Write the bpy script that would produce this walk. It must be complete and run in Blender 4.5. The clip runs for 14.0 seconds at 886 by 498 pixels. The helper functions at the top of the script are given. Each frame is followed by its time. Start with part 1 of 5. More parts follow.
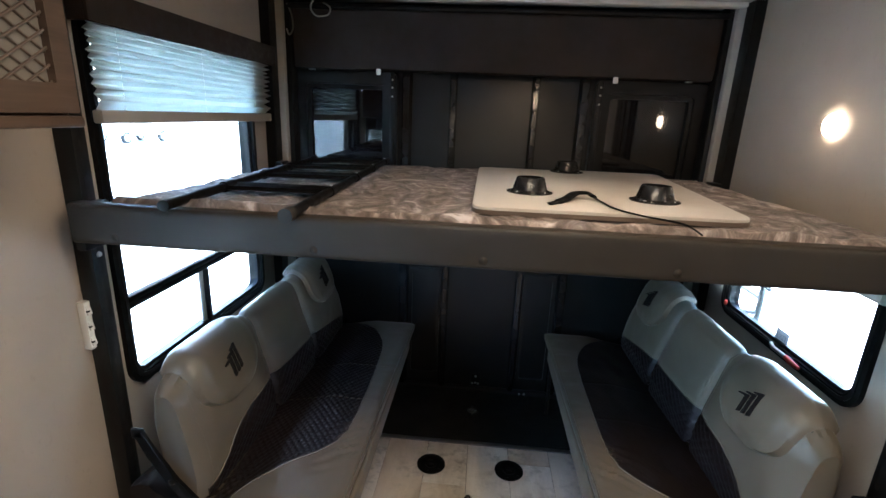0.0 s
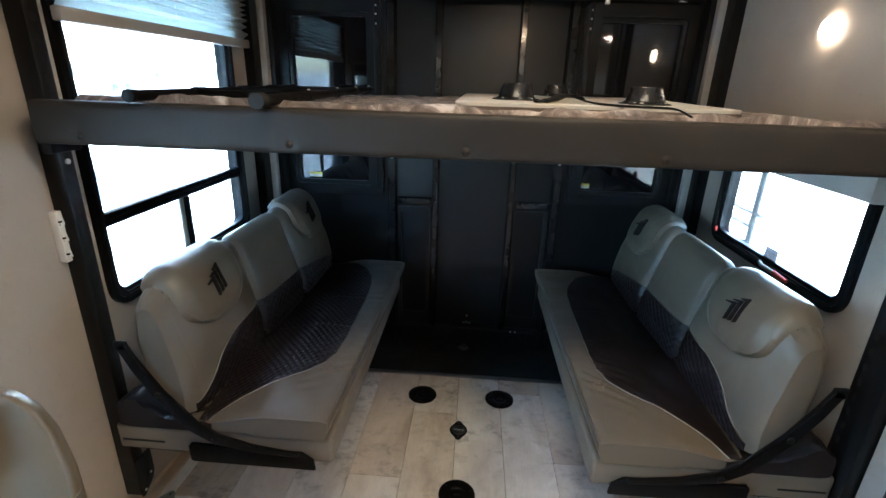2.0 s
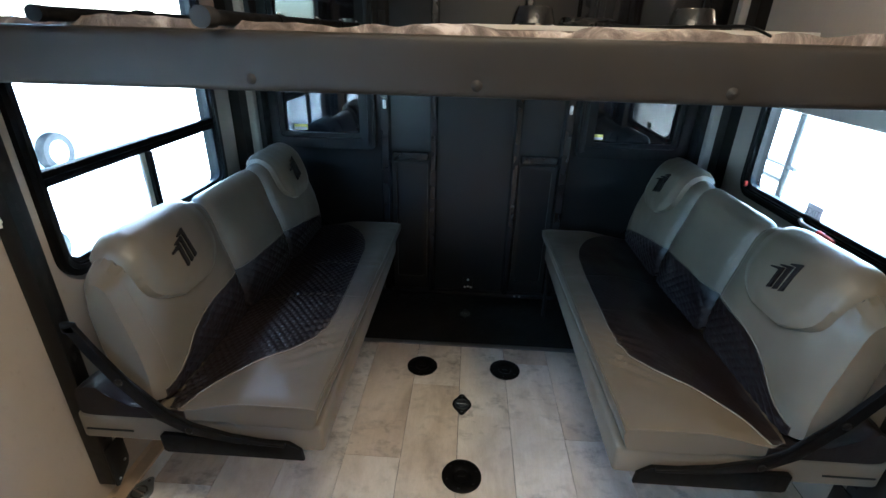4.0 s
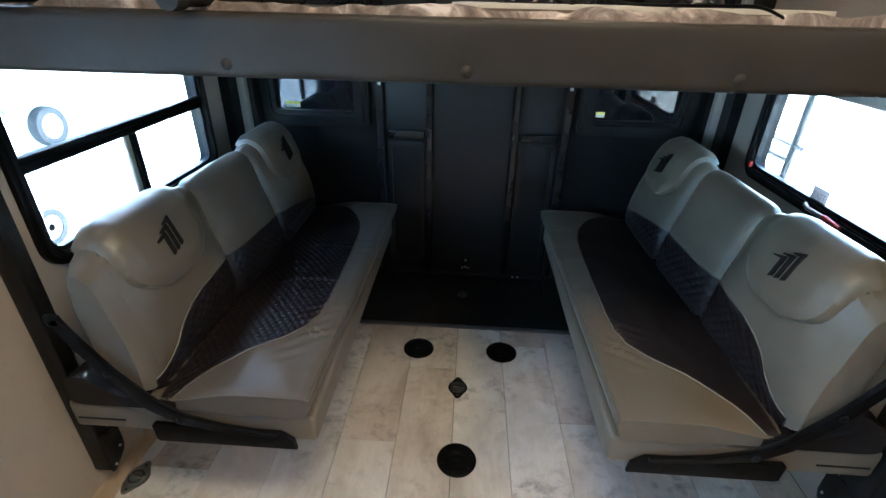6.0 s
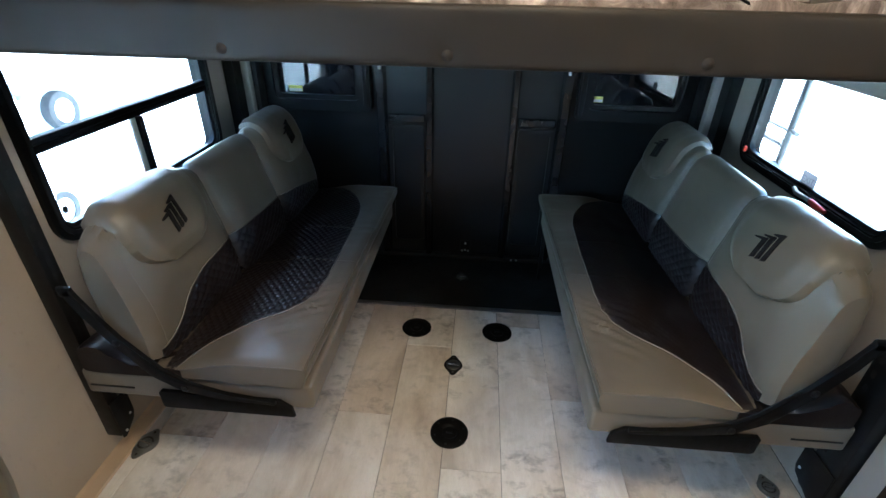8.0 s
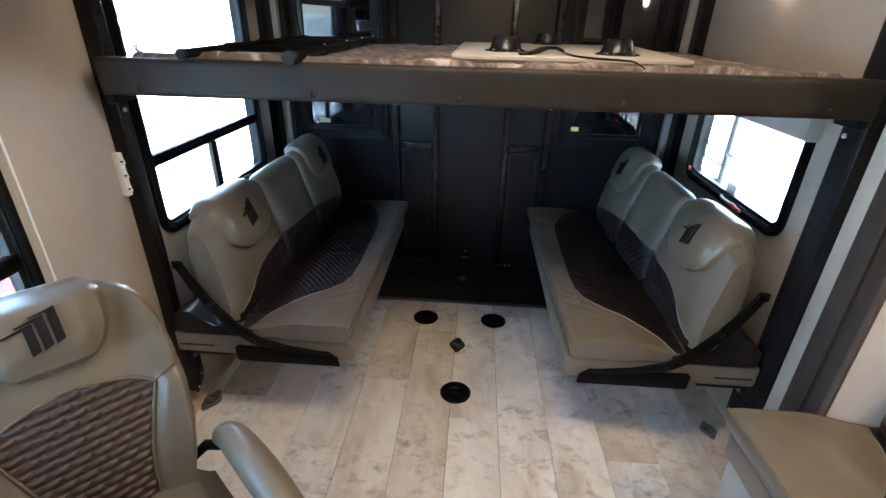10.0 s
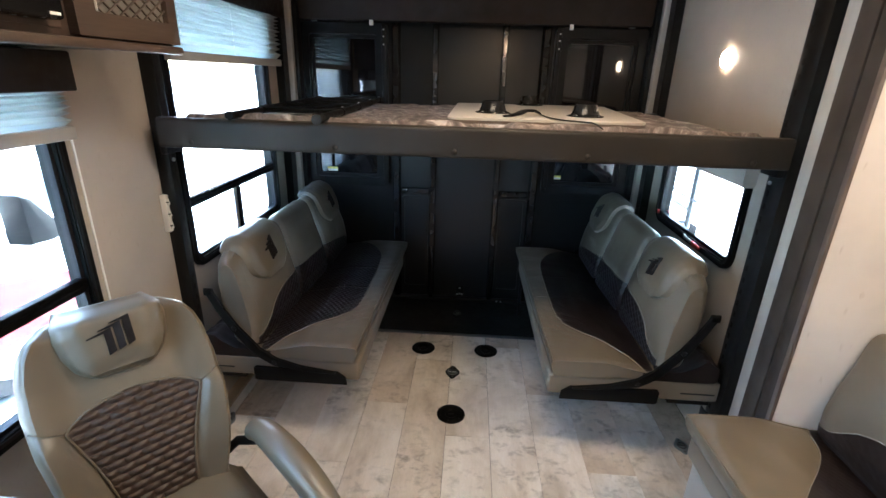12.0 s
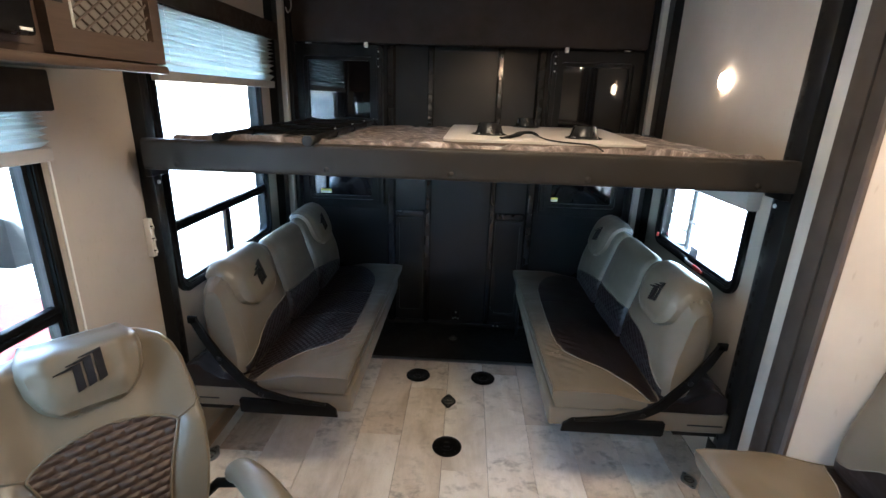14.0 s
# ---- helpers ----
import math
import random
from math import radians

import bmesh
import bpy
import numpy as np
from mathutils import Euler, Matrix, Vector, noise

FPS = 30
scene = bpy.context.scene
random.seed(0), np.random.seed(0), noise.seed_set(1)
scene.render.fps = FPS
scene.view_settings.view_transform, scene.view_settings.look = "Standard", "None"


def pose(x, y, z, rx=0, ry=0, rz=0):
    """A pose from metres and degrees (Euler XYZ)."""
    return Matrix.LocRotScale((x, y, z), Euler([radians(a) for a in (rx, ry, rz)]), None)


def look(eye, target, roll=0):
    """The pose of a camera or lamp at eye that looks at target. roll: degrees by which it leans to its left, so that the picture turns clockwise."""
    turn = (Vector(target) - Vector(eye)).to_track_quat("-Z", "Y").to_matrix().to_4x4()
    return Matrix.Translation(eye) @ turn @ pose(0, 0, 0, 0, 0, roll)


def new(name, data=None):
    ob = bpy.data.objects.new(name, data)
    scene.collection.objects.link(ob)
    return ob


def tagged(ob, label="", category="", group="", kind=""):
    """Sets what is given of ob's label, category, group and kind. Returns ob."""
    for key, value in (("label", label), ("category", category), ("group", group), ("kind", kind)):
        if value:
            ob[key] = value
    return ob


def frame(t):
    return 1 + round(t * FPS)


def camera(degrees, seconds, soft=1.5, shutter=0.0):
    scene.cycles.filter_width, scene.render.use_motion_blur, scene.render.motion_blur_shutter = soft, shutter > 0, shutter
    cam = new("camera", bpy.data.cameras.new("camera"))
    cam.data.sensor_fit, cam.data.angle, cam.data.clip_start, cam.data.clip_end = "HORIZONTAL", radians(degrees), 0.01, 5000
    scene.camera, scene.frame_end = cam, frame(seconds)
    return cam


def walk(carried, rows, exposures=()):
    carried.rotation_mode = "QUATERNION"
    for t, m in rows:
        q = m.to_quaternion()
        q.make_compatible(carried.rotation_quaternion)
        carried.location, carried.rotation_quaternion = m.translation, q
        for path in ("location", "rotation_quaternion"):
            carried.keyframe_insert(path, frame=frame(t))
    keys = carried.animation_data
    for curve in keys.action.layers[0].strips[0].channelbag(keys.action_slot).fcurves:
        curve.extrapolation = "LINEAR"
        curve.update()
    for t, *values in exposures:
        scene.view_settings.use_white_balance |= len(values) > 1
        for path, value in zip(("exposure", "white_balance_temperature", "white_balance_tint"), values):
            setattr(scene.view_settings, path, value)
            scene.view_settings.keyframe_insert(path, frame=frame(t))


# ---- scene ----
cam = camera(86.8, 14.0)
EXPOSURE = 4.05
PATH = [
    (0, (-0.042, 0.232, 1.69), (-0.186, 2.151, 1.144), 2.4),
    (0.5, (-0.028, 0.182, 1.675), (-0.162, 2.098, 1.119), 2.2),
    (1, (-0.022, 0.161, 1.652), (-0.149, 2.07, 1.067), 2.1),
    (1.5, (-0.013, 0.172, 1.581), (-0.131, 2.068, 0.956), 2.0),
    (2, (-0.004, 0.212, 1.507), (-0.117, 2.092, 0.834), 1.8),
    (2.5, (-0.008, 0.251, 1.461), (-0.115, 2.114, 0.743), 1.8),
    (3, (-0.029, 0.307, 1.438), (-0.129, 2.154, 0.678), 1.7),
    (5.5, (-0.037, 0.494, 1.453), (-0.115, 2.268, 0.533), 1.4),
    (6, (-0.016, 0.47, 1.462), (-0.103, 2.234, 0.523), 1.4),
    (6.5, (-0.006, 0.452, 1.465), (-0.102, 2.208, 0.512), 1.4),
    (7, (0.008, 0.446, 1.471), (-0.101, 2.191, 0.499), 1.4),
    (7.5, (0.025, 0.431, 1.467), (-0.093, 2.169, 0.484), 1.4),
    (8, (0.039, 0.417, 1.469), (-0.082, 2.151, 0.48), 1.3),
    (10.5, (0.022, -0.192, 1.575), (-0.086, 1.625, 0.747), 1.4),
    (11, (0.032, -0.28, 1.589), (-0.075, 1.558, 0.809), 1.4),
    (11.5, (0.032, -0.321, 1.599), (-0.069, 1.535, 0.862), 1.6),
    (12, (0.031, -0.33, 1.602), (-0.066, 1.544, 0.91), 1.7),
    (12.5, (0.03, -0.324, 1.611), (-0.064, 1.566, 0.965), 1.7),
    (13, (0.026, -0.315, 1.626), (-0.062, 1.586, 1.013), 1.8),
    (13.5, (0.027, -0.301, 1.625), (-0.06, 1.604, 1.023), 1.9),
    (14, (0.026, -0.26, 1.595), (-0.055, 1.644, 0.987), 1.8),
]
walk(cam, [(t, look(eye, target, roll)) for t, eye, target, roll in PATH], [(0, EXPOSURE - 0.03, 5300, 0), (3, EXPOSURE + 0.03, 5150, -4), (8, EXPOSURE + 0.08, 5150, -4), (10.5, EXPOSURE + 0.07, 5430, 1), (14, EXPOSURE + 0.06, 5470, 1)])

# ---------------------------------------------------------------- light
SUN_EL, SUN_ROT = radians(46), radians(-1)
world = bpy.data.worlds.new("overcast_sky")
scene.world = world
world.use_nodes = True
wn = world.node_tree.nodes
sky = wn.new("ShaderNodeTexSky")
sky.sky_type = 'NISHITA'
sky.sun_disc = False
sky.sun_elevation, sky.sun_rotation = SUN_EL, SUN_ROT
sky.air_density, sky.dust_density = 1.0, 1.6
wn["Background"].inputs["Strength"].default_value = 0.15
world.node_tree.links.new(sky.outputs[0], wn["Background"].inputs["Color"])
sun_data = bpy.data.lights.new("sun", 'SUN')
sun_data.energy, sun_data.angle, sun_data.color = 5.0, radians(8), (1.0, 0.97, 0.93)
sun = new("sun", sun_data)
sun.matrix_world = look((0, 0, 20), (0 - 20 * math.sin(SUN_ROT) * math.cos(SUN_EL), 0 - 20 * math.cos(SUN_ROT) * math.cos(SUN_EL), 20 - 20 * math.sin(SUN_EL)))

# added fill lamp under the ceiling ahead of the bunk, itself never in view
fill_data = bpy.data.lights.new("ceiling_fill", 'AREA')
fill_data.shape, fill_data.size, fill_data.size_y, fill_data.energy, fill_data.spread, fill_data.color = 'RECTANGLE', 0.80, 0.26, 1.0, radians(160), (1.0, 0.70, 0.45)
new("ceiling_fill", fill_data).matrix_world = look((0.05, 0.74, 2.232), (0.05, 0.74, 0))

# area lamp added in the near window's forward half, standing in for sky light
day_data = bpy.data.lights.new("window_daylight", 'AREA')
day_data.shape, day_data.size, day_data.size_y, day_data.energy, day_data.color = 'RECTANGLE', 0.80, 0.40, 0.55, (0.74, 0.92, 1.0)
new("window_daylight", day_data).matrix_world = look((-1.20, -0.34, 1.20), (1.2, 0.55, 0.50))

# ---------------------------------------------------------------- materials


def socket(node, key, value, links):
    if hasattr(value, "is_linked"):
        links.new(value, node.inputs[key])
    else:
        node.inputs[key].default_value = value


class Mat:
    """A principled material with noise-driven colour and bump."""

    def __init__(self, name, rough=0.5, metal=0.0):
        self.m = bpy.data.materials.new(name)
        self.m.use_nodes = True
        self.t = self.m.node_tree
        self.n, self.l = self.t.nodes, self.t.links
        self.b = self.n["Principled BSDF"]
        self.b.inputs["Roughness"].default_value = rough
        self.b.inputs["Metallic"].default_value = metal
        self.co = self.n.new("ShaderNodeTexCoord")
        self.normal = None

    def set(self, key, value):
        socket(self.b, key, value, self.l)
        return self

    def coords(self, scale=(1, 1, 1), kind="Object", rot=(0, 0, 0)):
        mp = self.n.new("ShaderNodeMapping")
        mp.inputs["Scale"].default_value = scale
        mp.inputs["Rotation"].default_value = rot
        self.l.new(self.co.outputs[kind], mp.inputs["Vector"])
        return mp.outputs[0]

    def noise(self, size, detail=4, scale=(1, 1, 1), rough=0.55, kind="Object", distort=0.0):
        nz = self.n.new("ShaderNodeTexNoise")
        nz.inputs["Scale"].default_value = size
        nz.inputs["Detail"].default_value = detail
        nz.inputs["Roughness"].default_value = rough
        nz.inputs["Distortion"].default_value = distort
        self.l.new(self.coords(scale, kind), nz.inputs["Vector"])
        return nz.outputs["Fac"]

    def ramp(self, fac, stops):
        r = self.n.new("ShaderNodeValToRGB")
        while len(r.color_ramp.elements) < len(stops):
            r.color_ramp.elements.new(0.5)
        for e, (p, c) in zip(r.color_ramp.elements, stops):
            e.position = p
            e.color = (*c, 1) if len(c) == 3 else c
        socket(r, "Fac", fac, self.l)
        return r.outputs["Color"]

    def grey(self, fac, a, b, lo=0.3, hi=0.7):
        mr = self.n.new("ShaderNodeMapRange")
        socket(mr, "Value", fac, self.l)
        mr.inputs["From Min"].default_value, mr.inputs["From Max"].default_value = lo, hi
        mr.inputs["To Min"].default_value, mr.inputs["To Max"].default_value = a, b
        return mr.outputs[0]

    def mix(self, a, b, fac, mode='MIX'):
        mx = self.n.new("ShaderNodeMix")
        mx.data_type, mx.blend_type = 'RGBA', mode
        socket(mx, 0, fac, self.l)
        for k, v in ((6, a), (7, b)):
            if isinstance(v, tuple) and len(v) == 3:
                v = (*v, 1)
            socket(mx, k, v, self.l)
        return mx.outputs[2]

    def math(self, op, a, b=0.0):
        mt = self.n.new("ShaderNodeMath")
        mt.operation = op
        socket(mt, 0, a, self.l)
        socket(mt, 1, b, self.l)
        return mt.outputs[0]

    def random(self):
        return self.n.new("ShaderNodeObjectInfo").outputs["Random"]

    def bump(self, height, strength=0.3, dist=0.002):
        bp = self.n.new("ShaderNodeBump")
        bp.inputs["Strength"].default_value = strength
        bp.inputs["Distance"].default_value = dist
        socket(bp, "Height", height, self.l)
        if self.normal is not None:
            self.l.new(self.normal, bp.inputs["Normal"])
        self.normal = bp.outputs[0]
        self.l.new(self.normal, self.b.inputs["Normal"])
        return self


def leather(name, dark, light, rough=0.42, grain=420, crease=0.12):
    m = Mat(name, rough)
    m.set("Base Color", m.ramp(m.noise(4, 2), [(0.25, dark), (0.75, light)]))
    m.set("Roughness", m.grey(m.noise(7, 2), rough - 0.02, rough + 0.04))
    m.bump(m.noise(grain, 2), 0.14, 0.0006).bump(m.noise(9, 2), crease, 0.004).bump(m.noise(24, 4, (1, 0.6, 1), 0.55, distort=1.0), crease * 0.6, 0.002)
    return m.m


def plain(name, dark, light, rough=0.5, metal=0.0, size=8, bump=0.08, fine=150, dist=0.001):
    m = Mat(name, rough, metal)
    m.set("Base Color", m.ramp(m.noise(size, 5), [(0.3, dark), (0.7, light)]))
    m.set("Roughness", m.grey(m.noise(size * 4, 3), rough * 0.85, min(1, rough * 1.2)))
    m.bump(m.noise(fine, 3), bump, dist)
    return m.m


M_LEATHER = leather("beige_vinyl", (0.118, 0.098, 0.069), (0.137, 0.115, 0.083), 0.33)
M_FASCIA = leather("beige_vinyl_base", (0.15, 0.126, 0.093), (0.18, 0.152, 0.115), 0.40)
M_PIPING = leather("pale_piping", (0.17, 0.15, 0.122), (0.2, 0.178, 0.146), 0.45)
M_SEAM_SHADE = leather("seam_shade_vinyl", (0.03, 0.024, 0.018), (0.042, 0.034, 0.026), 0.6)
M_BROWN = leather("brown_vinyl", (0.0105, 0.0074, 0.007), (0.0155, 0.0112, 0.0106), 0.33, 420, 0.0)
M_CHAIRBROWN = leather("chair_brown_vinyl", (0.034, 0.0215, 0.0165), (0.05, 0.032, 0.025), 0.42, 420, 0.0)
M_LOGO = plain("charcoal_stitching", (0.007, 0.006, 0.007), (0.012, 0.0105, 0.0115), 0.8, fine=600)
M_BUNK = leather("taupe_bunk_vinyl", (0.0205, 0.0168, 0.0131), (0.0265, 0.0219, 0.0173), 0.5)
M_BLACK = plain("black_plastic", (0.0030, 0.0031, 0.0033), (0.0045, 0.0046, 0.0049), 0.5)
M_BLACK.node_tree.nodes["Principled BSDF"].inputs["Specular IOR Level"].default_value = 0.12
M_WRAP = leather("wrapped_brown_vinyl", (0.011, 0.0085, 0.008), (0.017, 0.0125, 0.0115), 0.42, 60, 0.6)
M_RAIL = plain("black_powder_coat", (0.0075, 0.0076, 0.008), (0.011, 0.011, 0.0115), 0.36, 0.0, fine=500)
M_RAMP = plain("black_gelcoat", (0.0102, 0.0104, 0.0107), (0.0112, 0.0114, 0.0118), 0.36, 0.0, size=0.3, bump=0.02, fine=400, dist=0.0003)
M_RAMP.node_tree.nodes["Principled BSDF"].inputs["Specular IOR Level"].default_value = 0.4
M_HEADER = plain("dark_brown_fabric", (0.025, 0.019, 0.0165), (0.036, 0.0275, 0.0235), 0.75, fine=500, bump=0.2)
M_MAT = plain("black_rubber", (0.012, 0.012, 0.012), (0.021, 0.021, 0.021), 0.55, fine=260, bump=0.2)
M_CHROME = plain("chrome", (0.55, 0.55, 0.56), (0.7, 0.7, 0.7), 0.22, 1.0)
M_STEEL = plain("brushed_steel", (0.32, 0.32, 0.33), (0.42, 0.42, 0.42), 0.35, 1.0)
M_BOLT = plain("zinc_plate", (0.5, 0.5, 0.5), (0.62, 0.62, 0.61), 0.35, 0.35)
M_WHITE = plain("white_plastic", (0.68, 0.66, 0.62), (0.76, 0.74, 0.7), 0.45)
M_CEIL = plain("white_ceiling_panel", (0.66, 0.64, 0.6), (0.74, 0.72, 0.68), 0.6, fine=90)
M_STRIP = plain("grey_trim", (0.36, 0.34, 0.31), (0.43, 0.41, 0.37), 0.5)
M_TRIM = plain("dark_brown_trim", (0.036, 0.029, 0.0235), (0.055, 0.0445, 0.0365), 0.5)
M_RED = plain("red_plastic", (0.5, 0.03, 0.02), (0.6, 0.05, 0.03), 0.4)
M_YELLOW = plain("yellow_label", (0.75, 0.72, 0.12), (0.82, 0.8, 0.2), 0.6)
M_PAPER = plain("white_label", (0.75, 0.75, 0.72), (0.82, 0.82, 0.8), 0.6)
M_INK = plain("label_ink", (0.03, 0.03, 0.03), (0.05, 0.05, 0.05), 0.7)
M_BOARD = plain("white_laminate", (0.43, 0.405, 0.37), (0.49, 0.465, 0.43), 0.45, size=3)
M_TABLE = plain("grey_laminate", (0.22, 0.235, 0.25), (0.27, 0.285, 0.30), 0.5, size=3)
M_BACKING = plain("taupe_backing_fabric", (0.16, 0.145, 0.13), (0.20, 0.182, 0.163), 0.8, fine=400)
M_EDGE = plain("brown_edge_banding", (0.08, 0.06, 0.05), (0.12, 0.09, 0.07), 0.5)
M_TV = plain("black_glass", (0.006, 0.006, 0.007), (0.01, 0.01, 0.011), 0.24)
M_TYRE = plain("tyre_rubber", (0.02, 0.02, 0.02), (0.035, 0.035, 0.035), 0.8)
M_VEHICLE = plain("white_vehicle_paint", (0.6, 0.62, 0.64), (0.7, 0.71, 0.72), 0.35, size=1)
M_VRED = plain("red_decal", (0.20, 0.010, 0.014), (0.25, 0.016, 0.02), 0.4)
M_LADDER = plain("grey_ladder_paint", (0.035, 0.04, 0.045), (0.05, 0.055, 0.06), 0.5)
M_VGREY = plain("grey_decal", (0.2, 0.2, 0.21), (0.28, 0.28, 0.29), 0.4)

m = Mat("cream_wall_vinyl", 0.55)
m.set("Base Color", m.mix(m.ramp(m.noise(3, 5), [(0.3, (0.37, 0.325, 0.275)), (0.7, (0.42, 0.37, 0.315))]), (0.3, 0.26, 0.22), m.grey(m.noise(70, 2, (1, 1, 0.5)), 0.0, 0.35, 0.62, 0.8)))
m.bump(m.noise(240, 3, (1, 1, 0.25)), 0.12, 0.001)
M_WALL = m.m

m = Mat("pale_slide_wall", 0.6)
m.set("Base Color", m.mix(m.ramp(m.noise(4, 4), [(0.3, (0.6, 0.55, 0.5)), (0.7, (0.68, 0.63, 0.57))]), (0.42, 0.35, 0.3), m.grey(m.noise(34, 2, (1, 1, 0.35)), 0.0, 0.55, 0.66, 0.78)))
m.bump(m.noise(200, 3), 0.15, 0.001)
M_SLIDE = m.m

m = Mat("washed_oak_vinyl", 0.42)
rnd = m.random()
shift = m.n.new("ShaderNodeVectorMath")
shift.operation = 'MULTIPLY_ADD'
m.l.new(rnd, shift.inputs[0])
shift.inputs[1].default_value = (41.0, 67.0, 23.0)
m.l.new(m.co.outputs["Object"], shift.inputs[2])


class Shifted:
    """Object coordinates moved plank by plank, so that no figure runs across a joint."""
    outputs = {"Object": shift.outputs[0]}


m.co = Shifted
grain = m.noise(10, 7, (6, 0.8, 1), 0.62, distort=0.4)
blot = m.noise(3.4, 5, (1.5, 0.8, 1), 0.58, distort=0.5)
smear = m.noise(13, 5, (1.1, 1.5, 1), 0.66, distort=0.25)
patch = m.noise(2.6, 3, (1.3, 1.0, 1), 0.5)
fine = m.noise(70, 4, (4, 0.8, 1), 0.6)
col = m.ramp(blot, [(0.30, (0.48, 0.42, 0.35)), (0.44, (0.66, 0.605, 0.53)), (0.56, (0.78, 0.735, 0.67)), (0.70, (0.86, 0.83, 0.785))])
col = m.mix(col, m.ramp(grain, [(0.3, (0.46, 0.40, 0.33)), (0.62, (0.80, 0.76, 0.70))]), 0.16)
stain = m.math('MULTIPLY', m.grey(smear, 0.0, 0.75, 0.50, 0.70), m.grey(patch, 0.12, 1.0, 0.40, 0.62))
col = m.mix(col, (0.19, 0.175, 0.155), stain)
col = m.mix(col, (0.40, 0.34, 0.28), m.grey(fine, 0.0, 0.2, 0.45, 0.75))
col = m.mix(col, m.ramp(rnd, [(0.0, (0.80, 0.70, 0.60)), (0.25, (0.88, 0.83, 0.77)), (0.55, (0.98, 0.98, 0.97)), (1.0, (1.06, 1.08, 1.10))]), 1.0, 'MULTIPLY')
m.set("Base Color", col)
m.set("Roughness", m.grey(grain, 0.36, 0.55))
m.bump(grain, 0.08, 0.0006)
M_PLANK = m.m
M_JOINT = plain("plank_joint", (0.035, 0.03, 0.026), (0.055, 0.047, 0.04), 0.8)

M_BASE = plain("tan_wood_strip", (0.40, 0.30, 0.20), (0.50, 0.385, 0.27), 0.5, size=5)

m = Mat("dark_oak_veneer", 0.5)
g = m.noise(6, 7, (3, 0.4, 9), 0.65, distort=0.6)
m.set("Base Color", m.ramp(g, [(0.3, (0.046, 0.029, 0.021)), (0.7, (0.088, 0.058, 0.042))]))
m.bump(g, 0.15, 0.001)
M_WOOD = m.m

m = Mat("crushed_plush", 0.85)
pile = m.noise(5.5, 8, (1.5, 1.1, 1), 0.66, distort=3.0)
m.set("Base Color", m.ramp(pile, [(0.36, (0.058, 0.043, 0.036)), (0.47, (0.115, 0.089, 0.076)), (0.55, (0.19, 0.152, 0.134)), (0.66, (0.42, 0.36, 0.33))]))
m.set("Sheen Weight", 0.12).set("Sheen Roughness", 0.4)
m.bump(m.noise(380, 2), 0.5, 0.002).bump(pile, 0.7, 0.012)
M_PLUSH = m.m

m = Mat("pleated_blind_fabric", 0.8)
m.set("Base Color", m.ramp(m.noise(60, 4, (1, 0.1, 1)), [(0.3, (0.5, 0.5, 0.48)), (0.7, (0.66, 0.66, 0.63))]))
m.set("Transmission Weight", 0.0)
tr = m.n.new("ShaderNodeBsdfTranslucent")
tr.inputs[0].default_value = (0.31, 0.35, 0.325, 1)
ms = m.n.new("ShaderNodeMixShader")
ms.inputs[0].default_value = 0.5
m.l.new(m.b.outputs[0], ms.inputs[1])
m.l.new(tr.outputs[0], ms.inputs[2])
m.l.new(ms.outputs[0], m.n["Material Output"].inputs["Surface"])
M_BLIND = m.m

m = Mat("window_glass", 0.02)
m.set("Base Color", (0.93, 0.96, 0.97, 1)).set("Transmission Weight", 1.0).set("IOR", 1.15)
M_GLASS = m.m
m = Mat("tinted_black_glass", 0.04)
m.set("Base Color", m.ramp(m.noise(3), [(0.3, (0.006, 0.006, 0.007)), (0.7, (0.009, 0.009, 0.01))])).set("IOR", 1.6)
M_TINT = m.m


def glow(name, color, strength):
    mt = bpy.data.materials.new(name)
    mt.use_nodes = True
    b = mt.node_tree.nodes["Principled BSDF"]
    b.inputs["Base Color"].default_value = (0.9, 0.88, 0.85, 1)
    b.inputs["Emission Color"].default_value = (*color, 1)
    b.inputs["Emission Strength"].default_value = strength
    return mt


M_LAMP = glow("warm_lamp_lens", (1.0, 0.66, 0.42), 2.7)
M_CFILL = glow("warm_ceiling_fill", (1.0, 0.74, 0.52), 3.6)
M_BFILL = glow("warm_bunk_fill", (1.0, 0.62, 0.36), 11.0)
M_SLAMP = glow("warm_slide_lens", (1.0, 0.64, 0.40), 31.0)
m = Mat("translucent_sticker", 0.6)
m.set("Base Color", m.ramp(m.noise(30), [(0.3, (0.78, 0.8, 0.8)), (0.7, (0.84, 0.86, 0.86))]))
tr = m.n.new("ShaderNodeBsdfTranslucent")
tr.inputs[0].default_value = (0.30, 0.28, 0.28, 1)
ms = m.n.new("ShaderNodeMixShader")
ms.inputs[0].default_value = 0.6
m.l.new(m.b.outputs[0], ms.inputs[1])
m.l.new(tr.outputs[0], ms.inputs[2])
m.l.new(ms.outputs[0], m.n["Material Output"].inputs["Surface"])
M_STICKER = m.m
M_TIEPLATE = plain("galvanised_steel", (0.26, 0.27, 0.26), (0.36, 0.37, 0.36), 0.42, 1.0, size=30)
M_TIE = plain("worn_steel", (0.10, 0.10, 0.095), (0.16, 0.16, 0.15), 0.38, 1.0, size=30)

m = Mat("pale_gravel", 0.9)
m.set("Base Color", m.ramp(m.noise(0.6, 6), [(0.3, (0.54, 0.56, 0.58)), (0.7, (0.64, 0.66, 0.68))]))
m.bump(m.noise(40, 4), 0.5, 0.01)
M_GRAVEL = m.m
# woods colour paled, so that it carries the haze of distance
m = Mat("hazed_woods", 0.95)
m.set("Base Color", m.ramp(m.noise(0.5, 6, (1, 1, 2)), [(0.3, (0.22, 0.22, 0.21)), (0.7, (0.34, 0.33, 0.31))]))
M_WOODS_HAZED = m.m

